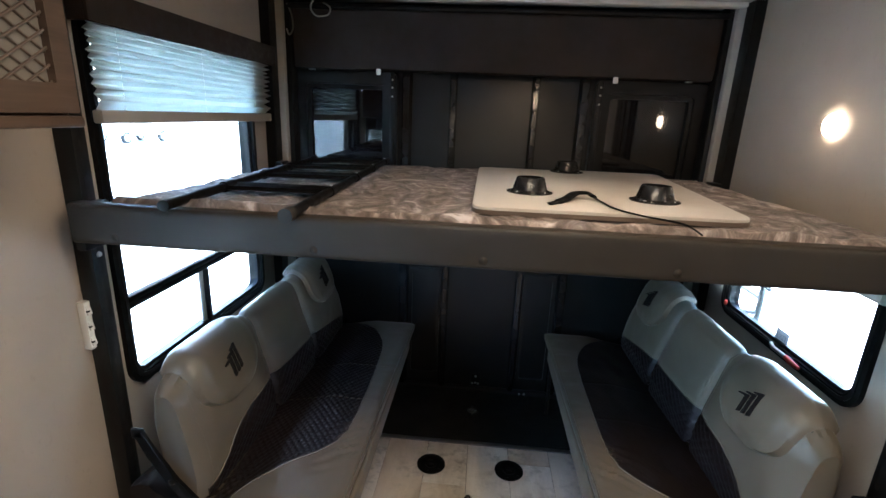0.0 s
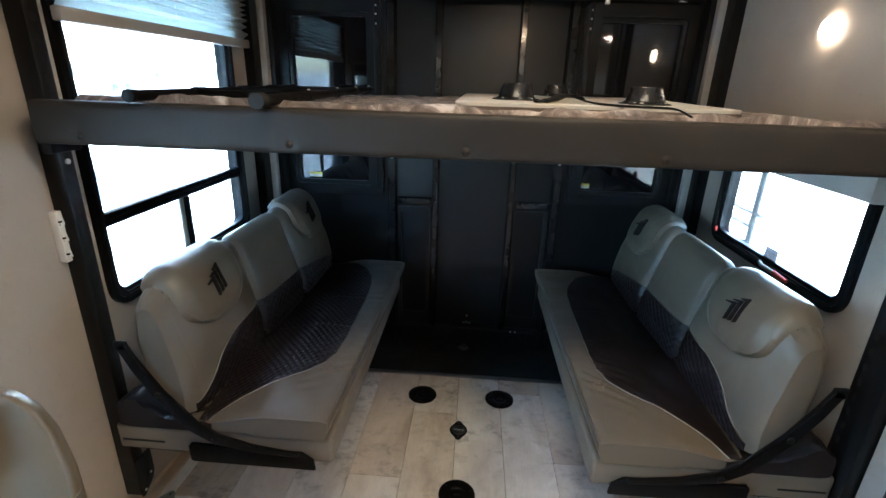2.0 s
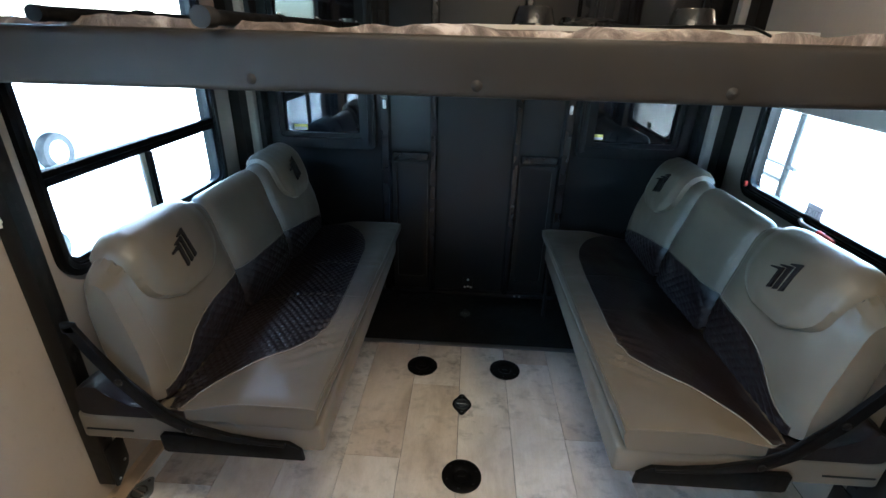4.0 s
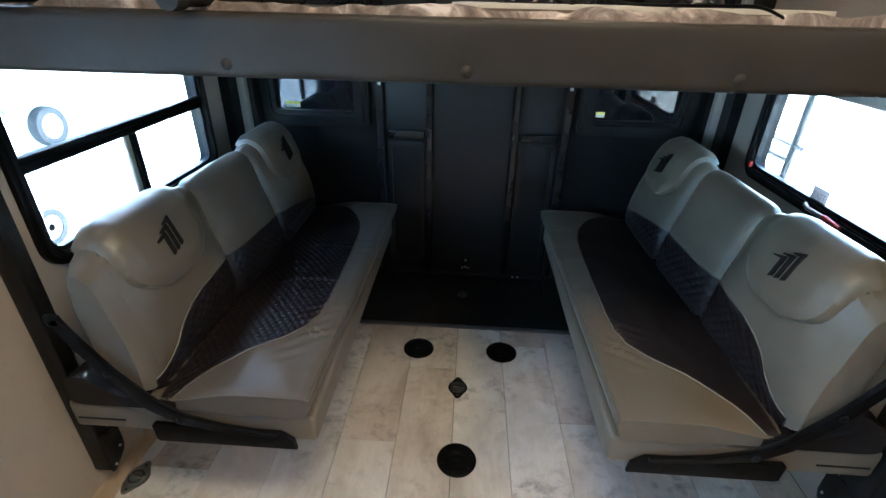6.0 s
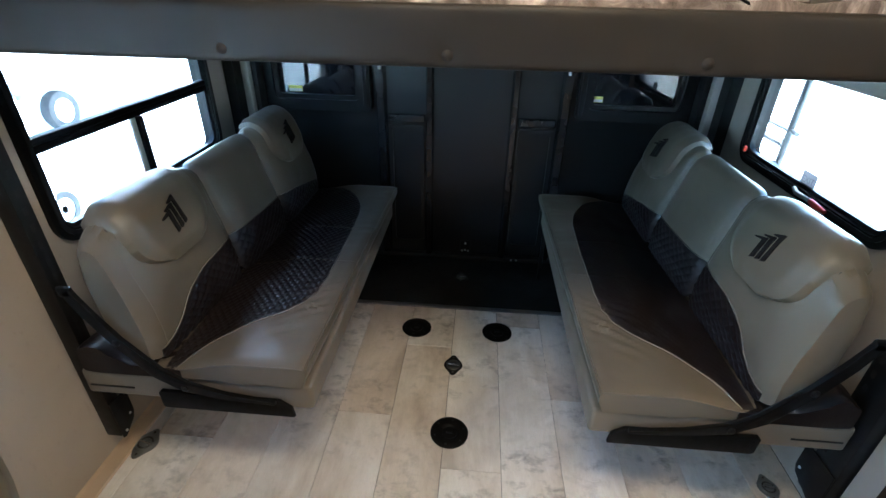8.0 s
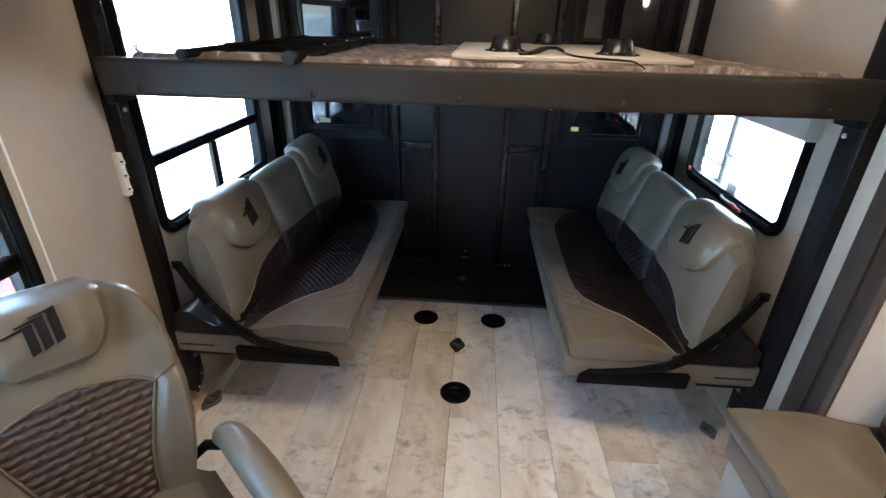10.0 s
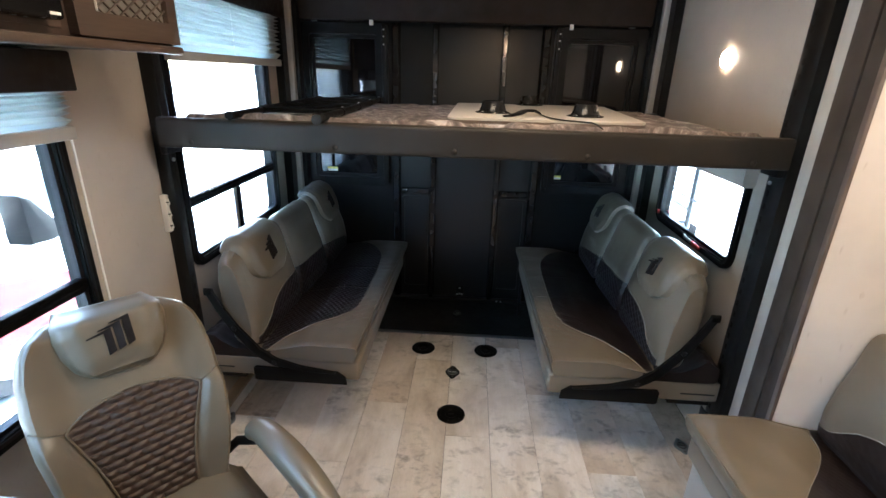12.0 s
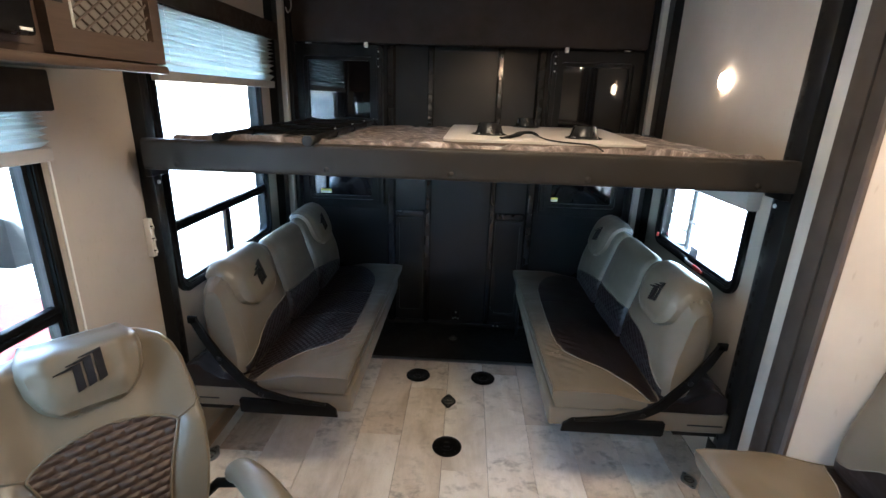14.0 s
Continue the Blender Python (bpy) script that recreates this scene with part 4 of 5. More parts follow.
def make_sofa(front, s, v0, v1, label, group, flip_up=True, quilt=0.0036, seat_quilt=1.1, wall_gap=0.72, base_low=0.335, seams=True):
    """A flip-up sofa. front: x of the seat's front edge; s: 1 faces -x. v0..v1: its length along y."""
    L = v1 - v0
    sofa = thing("flip_sofa", label, "sofa", group)

    def W(u, v, z):
        lead = 0.010 - 0.034 * (v - v0) / L
        return Vector((front + s * (u + lead * max(0.0, 1 - u / 0.45)), v, z))

    cuts = (v0 + L * 0.36, v0 + L * 0.654)

    def raw(t, v):
        t = t % 2.0
        u, z = float(np.interp(t, PT, PU)), float(np.interp(t, PT, PZ))
        e = min(v - v0, v1 - v)
        near = 1 - smooth01((v - v0) / (0.75 * L))
        u += near * (0.036 - 0.022 * smooth01((z - 0.5) / 0.42)) * (1 - smooth01((t - 1.1) / 0.3))
        k = 1 - smooth01(e / 0.15)
        z -= 0.042 * k * smooth01((z - 0.55) / 0.35)
        if e < 0.08:
            q = math.sqrt(max(0.0, 1 - ((0.08 - e) / 0.08) ** 2))
            cu, cz = 0.5, 0.70
            f = 0.50 + 0.50 * q
            u, z = cu + (u - cu) * f, cz + (z - cz) * (0.90 + 0.10 * q)
        return u, z

    def S(t, v, off=0.0):
        u, z = raw(t, v)
        u1, z1 = raw(t + 0.03, v)
        u0, z0 = raw(t - 0.03, v)
        du, dz = u1 - u0, z1 - z0
        ln = math.hypot(du, dz) or 1
        nu, nz = -dz / ln, du / ln
        groove = sum(math.exp(-((v - c) / 0.013) ** 2) + 0.35 * math.exp(-((v - c) / 0.04) ** 2) for c in cuts) * (0.017 if t < 1.5 else 0)
        belly = 0.012 * math.sin(math.pi * min(1, max(0, (t - 0.1) / 0.9)))
        sec = min(abs(v - c) for c in (v0, *cuts, v1))
        belly *= smooth01(sec / 0.12)
        wr_ = 0.0018 * noise.noise(Vector((v * 9, t * 5, front))) + 0.001 * noise.noise(Vector((v * 30, t * 12, front)))
        ee = min(v - v0, v1 - v)
        roll = math.exp(-((ee - 0.055) / 0.035) ** 2 - ((t - 1.02) / 0.13) ** 2)
        wr_ += roll * (0.0035 * math.sin(t * 95 + 60 * v) + 0.004 * noise.noise(Vector((v * 40, t * 16, front + 3))))
        o = off - groove + belly + wr_
        return W(u + nu * o, v, z + nz * o)

    back = part("backrest", sheet(lambda a, b: S(2 * a, v0 + 0.002 + (L - 0.004) * b), 64, 110, close_u=True, caps=True), M_LEATHER, sofa, "grey-beige vinyl backrest in three sections")

    # seat cushion: rounded block, dished towards the back
    def dish(u, v):
        e = min(v - v0, v1 - v)
        crown = 0.006 * math.sin(math.pi * min(1, max(0, (v - v0) / L)))
        corner = math.exp(-((u - 0.07) / 0.07) ** 2 - ((v - v0 - 0.30) / 0.16) ** 2)
        puck = 0.010 * corner * math.sin((v * 0.8 + u * 0.55) * 165 + 3 * noise.noise(Vector((u * 12, v * 12, 1)))) * (0.5 + noise.noise(Vector((u * 9, v * 14, 7))))
        puck += 0.0035 * noise.noise(Vector((u * 16, v * 9, 2.0 + front))) + 0.0035 * max(0, noise.noise(Vector((u * 9, v * 34, 5 + front)))) * (1 - smooth01((u - 0.02) / 0.12))
        puck *= smooth01(e / 0.09)
        return 0.512 - 0.036 * smooth01((u - 0.20) / 0.22) + crown + puck - 0.006 * (1 - smooth01(u / 0.03)) - 0.006 * (1 - smooth01(e / 0.03))

    def seat(a, b):
        v = v0 + 0.004 + (L - 0.008) * b
        q = a * 3.0
        if q < 0.35:
            k = q / 0.35
            return W(0.018 - 0.018 * math.sin(k * math.pi / 2) + 0.0, v, 0.432 + 0.058 * k * 1.0)
        if q < 2.4:
            k = (q - 0.35) / 2.05
            u = 0.47 * k
            return W(u, v, dish(u, v))
        k = (q - 2.4) / 0.6
        return W(0.47 - 0.45 * k, v, 0.44 if k < 0.5 else 0.432)
    part("seat_cushion", sheet(seat, 72, 110, close_u=True, caps=True), M_LEATHER, sofa, "grey-beige vinyl seat cushion")

    for v in (v0 + 0.004, v1 - 0.004):
        part("edge_piping", tube([W(u, v, dish(u, v)) for u in np.linspace(0.0, 0.40, 24)], 0.0024, 8), M_LEATHER, sofa)
    part("edge_piping", tube([W(0.001, v, dish(0.001, v) - 0.001) for v in np.linspace(v0 + 0.004, v1 - 0.004, 60)], 0.0026, 8), M_LEATHER, sofa)
    # dark quilted insert on the seat
    def fore(v):
        f = 0.68 * (v1 - v) / L if not flip_up else (v - v0) / L
        return lin(f, [(0.0, 0.405), (0.02, 0.385), (0.05, 0.37), (0.075, 0.345), (0.10, 0.305), (0.125, 0.26), (0.15, 0.21), (0.18, 0.155), (0.21, 0.12), (0.26, 0.088), (0.33, 0.082), (0.45, 0.086), (0.6, 0.092), (0.73, 0.102), (0.80, 0.122), (0.85, 0.15), (0.90, 0.185), (0.95, 0.255), (0.98, 0.32), (1.0, 0.40)])

    def tuft(u, v):
        p, q = (u * 0.62 + v * 0.5) / 0.0165, (u * 0.62 - v * 0.5) / 0.0165
        return abs(math.sin(math.pi * p) * math.sin(math.pi * q)) ** 0.9

    def insert(a, b, w=0.0):
        v = v0 + 0.012 + (L - 0.024) * b
        f = fore(v)
        u = f + (0.43 - f) * a
        rim = min(1, min(a, 1.0) * (0.43 - f) / 0.012)
        seam = sum(math.exp(-((v - c) / 0.006) ** 2) for c in (v0 + L * 0.42, v0 + L * 0.62))
        return W(u, v, dish(u, v) + 0.0015 + quilt * seat_quilt * tuft(u, v) * rim - (0.004 if seams else 0.001) * seam - w)
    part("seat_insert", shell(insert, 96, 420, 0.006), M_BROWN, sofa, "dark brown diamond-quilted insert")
    part("seat_piping", tube([W(fore(v), v, dish(fore(v), v) + 0.0015) for v in np.linspace(v0 + 0.012, v1 - 0.012, 90)], 0.0018, 6), M_PIPING, sofa, "pale piping along the insert")
    for c in (v0 + L * 0.42, v0 + L * 0.62):
        part("seam", tube([W(u, c, dish(u, c) - 0.0005) for u in np.linspace(fore(c), 0.34, 40)], 0.0011, 6), M_PIPING if seams else M_BROWN, sofa)
    for c in (v0 + L * 0.42, v0 + L * 0.62):
        part("seam", tube([W(u, c, dish(u, c) + 0.0002) for u in np.linspace(0.012, fore(c), 10)], 0.0011, 6), M_LEATHER, sofa)

    # dark band along the foot of the backrest
    def crest(v):
        return lin((v1 - v) / L if not flip_up else (v - v0) / L, [(0.0, 0.05), (0.03, 0.08), (0.07, 0.13), (0.10, 0.21), (0.13, 0.29), (0.17, 0.35), (0.22, 0.39), (0.30, 0.405), (0.45, 0.40), (0.6, 0.385), (0.75, 0.32), (0.9, 0.22), (1.0, 0.14)])

    def band(a, b, w=0.0):
        v = v0 + 0.03 + (L - 0.06) * b
        t = crest(v) * a
        rim = min(1, (1 - a) * crest(v) / 0.05)
        p, q = (t * 0.42 * 0.62 + v * 0.5) / 0.021, (t * 0.42 * 0.62 - v * 0.5) / 0.021
        return S(t, v, 0.002 + quilt * abs(math.sin(math.pi * p) * math.sin(math.pi * q)) ** 0.6 * rim - w)
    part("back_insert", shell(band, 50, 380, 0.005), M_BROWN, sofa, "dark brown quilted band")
    part("back_piping", tube([S(crest(v), v, 0.002) for v in np.linspace(v0 + 0.03, v1 - 0.03, 90)], 0.0018, 6), M_PIPING, sofa)

    # shield-shaped headrests with an embroidered mark
    for ca, cb in ((v0 + 0.075, cuts[0] - 0.065), (cuts[1] + 0.065, v1 - 0.075))[:2 if flip_up else 1]:
        mid, half = (ca + cb) / 2, (cb - ca) / 2

        def shield(a, b, w=0.0, mid=mid, half=half):
            t = 0.56 + 0.66 * b
            wd = half * lin(t, [(0.56, 0.16), (0.57, 0.30), (0.585, 0.43), (0.62, 0.62), (0.68, 0.82), (0.74, 0.93), (0.8, 0.98), (0.9, 1.0), (1.2, 1.0)])
            v = mid + wd * (2 * a - 1)
            ra = min(a, 1 - a) * 2 * wd
            rb = b * 0.27
            o = 0.019 * smooth01(min(ra, rb) / 0.009) + 0.013 * smooth01(min(ra, rb) / 0.06) - 0.003
            return S(t, v, o - w)
        hd = part("headrest", shell(shield, 30, 34, 0.004), M_LEATHER, sofa, "raised padded headrest")
        # dark tube paints the shade where the headrest overlaps the backrest
        part("headrest_seam", tube([shield(0.0, b) for b in np.linspace(0.75, 0.0, 24)] + [shield(a, 0.0) for a in np.linspace(0.05, 0.95, 14)] + [shield(1.0, b) for b in np.linspace(0.0, 0.75, 24)], 0.0022, 6), M_SEAM_SHADE, hd, "stitched seam, its shade painted as a dark line")
        for j in range(3):
            bars = mark_bar(j, 1.0, lambda p, lift, mid=mid: S(0.85 + p[1] / 0.42, mid - s * p[0], lift), 0.0355, 0.022, 0.030, 0.0066, 0.0058)
            part("embroidered_bar", bars, M_LOGO, hd, "dark embroidered chevron bar", smooth=False)

    # platform under the cushion
    a, b = sorted((front + s * 0.004, front + s * wall_gap))
    part("base", box((a, v0 + 0.012, base_low), (b, v1 - 0.01, 0.431), 0.014, 3), M_FASCIA, sofa, "beige vinyl-wrapped platform")
    if not flip_up:
        a, b = sorted((front + s * 0.03, front + s * 0.68))
        part("plinth", box((a, v0 + 0.02, 0.058), (b, v1 - 0.02, base_low - 0.002), 0.006), M_STRIP, sofa, "grey plinth")
        return sofa

    def ledge(a, b):
        an = 2 * math.pi * a
        cu, cz = math.cos(an), math.sin(an)
        cu, cz = math.copysign(abs(cu) ** 0.4, cu), math.copysign(abs(cz) ** 0.45, cz)
        v = v0 + 0.008 + (L - 0.03) * b
        lump = 0.012 * noise.noise(Vector((cu * 3, v * 16, cz + front))) + 0.008 * noise.noise(Vector((cu * 9, v * 42, front)))
        return Vector((front + s * (0.545 + 0.15 * cu), v, max(0.4318, 0.452 + 0.021 * cz + max(0, cz) * (lump + 0.065 * smooth01((cu - 0.0) / 0.75)))))
    part("rear_ledge", sheet(ledge, 56, 110, close_u=True, caps=True), M_WRAP, sofa, "dark brown ledge in wrinkled clear wrapping")
    # dark vinyl end of the insert, folded down over the cushion's end
    def fold(a, b, w=0.0):
        u, z = 0.385 + 0.085 * a, 0.437 + 0.036 * b
        return W(u, v0 + 0.002 - 0.003 * math.sin(math.pi * b) - 0.0015 * noise.noise(Vector((u * 60, z * 60, 4))) + w, z)
    part("insert_end", shell(fold, 24, 12, 0.004), M_WRAP, sofa)
    if seams:
        part("end_seam", tube([S(t, v0 + 0.052, 0.0) for t in np.linspace(0.08, 1.05, 40)], 0.0006, 6), M_LEATHER, sofa)
    # hinge arms at both ends
    for v in (v0 - 0.003, v1 + 0.003):
        sg = -1 if v < (v0 + v1) / 2 else 1
        y0_, y1_ = sorted((v, v + sg * 0.014))
        quad = [(0.055, 0.332), (0.060, 0.368), (0.095, 0.394), (0.454, 0.400), (0.462, 0.392), (0.460, 0.338), (0.450, 0.332)]
        part("arm_plate", prism([(front + s * u, z) for u, z in quad], "y", y0_, y1_, 0.003), M_BLACK, sofa, "black steel arm plate")
        arm = [(0.10, 0.398), (0.25, 0.412), (0.36, 0.436), (0.43, 0.482), (0.515, 0.592), (0.568, 0.68), (0.605, 0.757)]
        wd = [0.005, 0.011, 0.017, 0.019, 0.017, 0.016, 0.016]
        left, right = [], []
        for i, (u, z) in enumerate(arm):
            du = arm[min(i + 1, 6)][0] - arm[max(i - 1, 0)][0]
            dz = arm[min(i + 1, 6)][1] - arm[max(i - 1, 0)][1]
            ln = math.hypot(du, dz)
            left.append((front + s * (u - dz / ln * wd[i]), z + du / ln * wd[i]))
            right.append((front + s * (u + dz / ln * wd[i]), z - du / ln * wd[i]))
        ya, yb = sorted((v + sg * 0.0145, v + sg * 0.028))
        part("hinge_arm", prism(left + right[::-1], "y", ya, yb, 0.003), M_BLACK, sofa, "curved black hinge arm")
        for i in (2, 4):
            u, z = arm[i]
            part("pivot_bolt", lathe([(0.011, 0), (0.010, sg * 0.004), (0.0, sg * 0.006)], (front + s * u, v + sg * 0.028, z), "y", 14), M_RAIL, sofa)
        part("back_pad_tab", box((min(front + s * 0.585, front + s * 0.625), ya, 0.735), (max(front + s * 0.585, front + s * 0.625), yb, 0.768), 0.006), M_BLACK, sofa)
    a, b = sorted((front + s * (wall_gap - 0.16), front + s * (wall_gap - 0.02)))
    part("end_slot", box((a, v0 + 0.0095, 0.372), (b, v0 + 0.0125, 0.378), 0.001), M_MAT, sofa)
    # wall supports under the platform
    for v in (v0 + 0.10, v1 - 0.10):
        a, b = sorted((front + s * 0.55, front + s * 0.775))
        part("support_bracket", box((a, v - 0.02, 0.27), (b, v + 0.02, base_low + 0.001), 0.004), M_RAIL, sofa)
    return sofa


make_sofa(-0.402, -1, 1.362, 2.755, "grey-beige vinyl flip-up sofa with quilted brown seat, below the window", "facing flip-up sofas")
make_sofa(0.402, 1, 1.362, 2.755, "grey-beige vinyl flip-up sofa with quilted brown seat, below the exit window", "facing flip-up sofas", seat_quilt=0.12, seams=False)
make_sofa(0.862, 1, -0.31, 1.08, "grey-beige vinyl sofa in the slide-out against its end wall", "", False, 0.0004)
# far legs of the right sofa
solo("folding_leg", tube([(0.425, 2.70, 0.338), (0.43, 2.70, 0.0)], 0.011, 10), M_RAIL, "black folding support leg under the sofa", "leg")

# ---------------------------------------------------------------- captain's chair by the near window
chair = thing("captains_chair", "grey-beige vinyl captain's chair with quilted brown centre", "chair")
CM = pose(-0.77, 0.605, 0.0, 0, 0, 50)       # turned towards the aisle
CB = pose(-0.77, 0.605, 0.48, -20, 0, 50)    # its reclined back


def C(x, y, z):
    return CM @ Vector((x, y, z))


def back_half(h):
    return lin(h, [(0.0, 0.175), (0.07, 0.195), (0.15, 0.212), (0.25, 0.224), (0.35, 0.226), (0.43, 0.218), (0.48, 0.203), (0.515, 0.180), (0.54, 0.145), (0.555, 0.09), (0.56, 0.05)])


def panel_half(h):
    return lin(h, [(0.0, 0.09), (0.06, 0.094), (0.12, 0.105), (0.18, 0.122), (0.24, 0.143), (0.28, 0.157), (0.288, 0.150), (0.30, 0.132), (0.315, 0.10), (0.326, 0.06), (0.331, 0.02)])


def back_y(x, h, off=0.0):
    bolster = 0.016 * smooth01((abs(x) - panel_half(h) - 0.002) / 0.022) * (1 - smooth01((h - 0.27) / 0.03))
    wing = 0.03 * smooth01((abs(x) - 0.11) / 0.10)
    return 0.0 - wing - bolster - off - 0.02 * math.sin(math.pi * min(1, h / 0.4)) + 0.002 * noise.noise(Vector((x * 14, h * 14, 8)))


def cback(a, b, w=0.0):
    h = -0.02 + 0.58 * (1 - (1 - b) ** 1.7)
    half = back_half(h)
    x = half * math.sin((2 * a - 1) * math.pi / 2)
    edge = 1 - abs(2 * a - 1)
    rnd = 0.045 * (1 - smooth01(edge / 0.28)) + 0.05 * (1 - smooth01((0.56 - h) / 0.05))
    if w:
        return CB @ Vector((x * 0.98, 0.13 - rnd * 0.9, h - 0.005))
    return CB @ Vector((x, back_y(x, h) + rnd, h))


part("backrest", shell(cback, 44, 50, 1.0), M_LEATHER, chair, "grey-beige vinyl backrest")


def cpanel(a, b, w=0.0):
    h = 0.005 + 0.326 * b
    half = panel_half(h)
    x = half * (2 * a - 1)
    row = h / 0.0205
    f = row - math.floor(row)
    col = x / 0.041 + 0.5 * (math.floor(row) % 2)
    g = abs(math.sin(math.pi * col))
    q = (g ** 0.8) * math.sin(math.pi * f ** 1.35) ** 0.8
    rim = min(1, (half - abs(x)) / 0.01)
    return CB @ Vector((x, back_y(x, h, 0.004 + 0.008 * q * rim) + w, h))


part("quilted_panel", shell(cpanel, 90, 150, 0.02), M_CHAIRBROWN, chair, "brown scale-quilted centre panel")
for sgn in (-1, 1):
    part("panel_piping", tube([CB @ Vector((sgn * panel_half(h), back_y(panel_half(h), h, 0.006), h)) for h in np.linspace(0.005, 0.331, 50)], 0.0030, 6), M_LEATHER, chair)
    part("wing_seam", tube([CB @ Vector((sgn * (0.157 + 0.063 * k), back_y(0.157 + 0.063 * k, 0.29, 0.0015) + 0.02 * k ** 4, 0.283 + 0.03 * k)) for k in np.linspace(0, 1, 14)], 0.0024, 6), M_LEATHER, chair)


def pil_half(b):
    return lin(b, [(0, 0.055), (0.05, 0.080), (0.15, 0.103), (0.35, 0.122), (0.6, 0.128), (0.8, 0.124), (1, 0.105)])


def pil(a, b, w=0.0):
    h = 0.372 + 0.188 * b
    half = pil_half(b)
    x = half * (2 * a - 1)
    e = min(half - abs(x), (h - 0.372), 0.06)
    puff = 0.026 * smooth01(e / 0.014) + 0.022 * smooth01(e / 0.06)
    roll = 0.09 * smooth01((b - 0.70) / 0.30) ** 2
    return CB @ Vector((x, back_y(x * 0.5, h, 0.001 + puff) + roll + w + 0.003 * noise.noise(Vector((x * 30, h * 30, 3))), h + 0.010 * math.sin(math.pi * b) + 0.008))


pw = part("head_pillow", shell(pil, 34, 28, 0.03), M_LEATHER, chair, "padded head pillow with embroidered mark")
part("pillow_piping", tube([pil(a, 0.0) for a in np.linspace(0, 1, 16)], 0.003, 6), M_LEATHER, pw)


def on_pillow(p, lift):
    b = (0.468 + p[1] - 0.372) / 0.188
    return pil(0.5 + 0.5 * p[0] / pil_half(b), b) + CB.to_3x3() @ Vector((0, -lift, 0))


for j in range(3):
    part("embroidered_bar", mark_bar(j, 1.05, on_pillow, 0.004, -0.004), M_LOGO, pw, "dark embroidered chevron bar", smooth=False)


def cseat(a, b, w=0.0):
    x, y = -0.22 + 0.44 * a, -0.54 + 0.56 * b
    e = min(a, 1 - a) * 0.44
    e = min(e, b * 0.5)
    z = 0.475 - 0.05 * (1 - smooth01(e / 0.06)) + 0.012 * math.sin(math.pi * a) + 0.003 * noise.noise(Vector((x * 10, y * 10, 5)))
    return C(x, y, z - w)


part("seat", shell(cseat, 30, 30, 0.09), M_LEATHER, chair, "grey-beige vinyl seat cushion")
part("seat_panel", shell(lambda a, b, w=0.0: C(-0.115 + 0.23 * a, -0.45 + 0.30 * b, cseat(0.239 + 0.523 * a, 0.16 + 0.536 * b).z + 0.003 + 0.004 * abs(math.sin(math.pi * (a * 6 + b * 9)) * math.sin(math.pi * (a * 6 - b * 9))) - w), 48, 60, 0.012), M_CHAIRBROWN, chair, "brown quilted seat centre")
for sgn in (-1, 1):
    x = sgn * 0.25
    armline = spline([(x * 0.98, -0.045, 0.590), (x, -0.10, 0.622), (x, -0.21, 0.632), (x, -0.33, 0.622), (x, -0.44, 0.59), (x, -0.50, 0.545)])
    rr = [0.024 + 0.017 * math.sin(math.pi * min(1, (i + 3) / (len(armline) + 4))) for i in range(len(armline))]
    ar = part("armrest", tube([C(*p) for p in armline], rr, 18), M_LEATHER, chair, "padded vinyl armrest")
    part("arm_frame", tube([C(x * 0.72, 0.03, 0.50), C(x * 0.85, 0.0, 0.545)] + [C(*(p - Vector((0, 0, 0.035)))) for p in armline], 0.014, 10), M_BLACK, ar, "black arm frame")
part("swivel_post", lathe([(0.20, 0.0), (0.20, 0.012), (0.06, 0.03), (0.04, 0.05), (0.04, 0.34), (0.11, 0.36), (0.11, 0.386)], C(0, -0.30, 0), "z", 28), M_BLACK, chair, "black swivel pedestal")

# ---------------------------------------------------------------- table in front of the chair
table = thing("dinette_table", "grey laminate table by the near window", "table")
part("tabletop", prism(fillet([(-1.16, -0.62, 0.02), (-0.50, -0.62, 0.05), (-0.50, 0.345, 0.06), (-1.16, 0.345, 0.02)]), "z", 0.735, 0.762, 0.003), M_TABLE, table)
part("table_leg", tube([(-0.82, -0.15, 0.0), (-0.82, -0.15, 0.735)], 0.03, 16), M_STEEL, table)
part("leg_foot", lathe([(0.09, 0.0), (0.09, 0.006), (0.035, 0.03), (0.03, 0.06)], (-0.82, -0.15, 0), "z", 28), M_STEEL, table)

# ---------------------------------------------------------------- overhead cabinet with lattice doors and a screen
cab = thing("overhead_cabinet", "dark oak overhead cabinet with lattice-front doors", "cabinet")
CX, CZ0, CY1 = -0.845, 1.655, 1.138
part("body", box((XL + 0.001, -1.2, CZ0 - 0.008), (CX - 0.024, CY1, ZC - 0.001), 0.003), M_WOOD, cab)
part("bottom_rail", box((CX - 0.0235, -1.2, CZ0 - 0.016), (CX + 0.006, CY1 + 0.004, CZ0 + 0.006), 0.006), M_WOOD, cab)


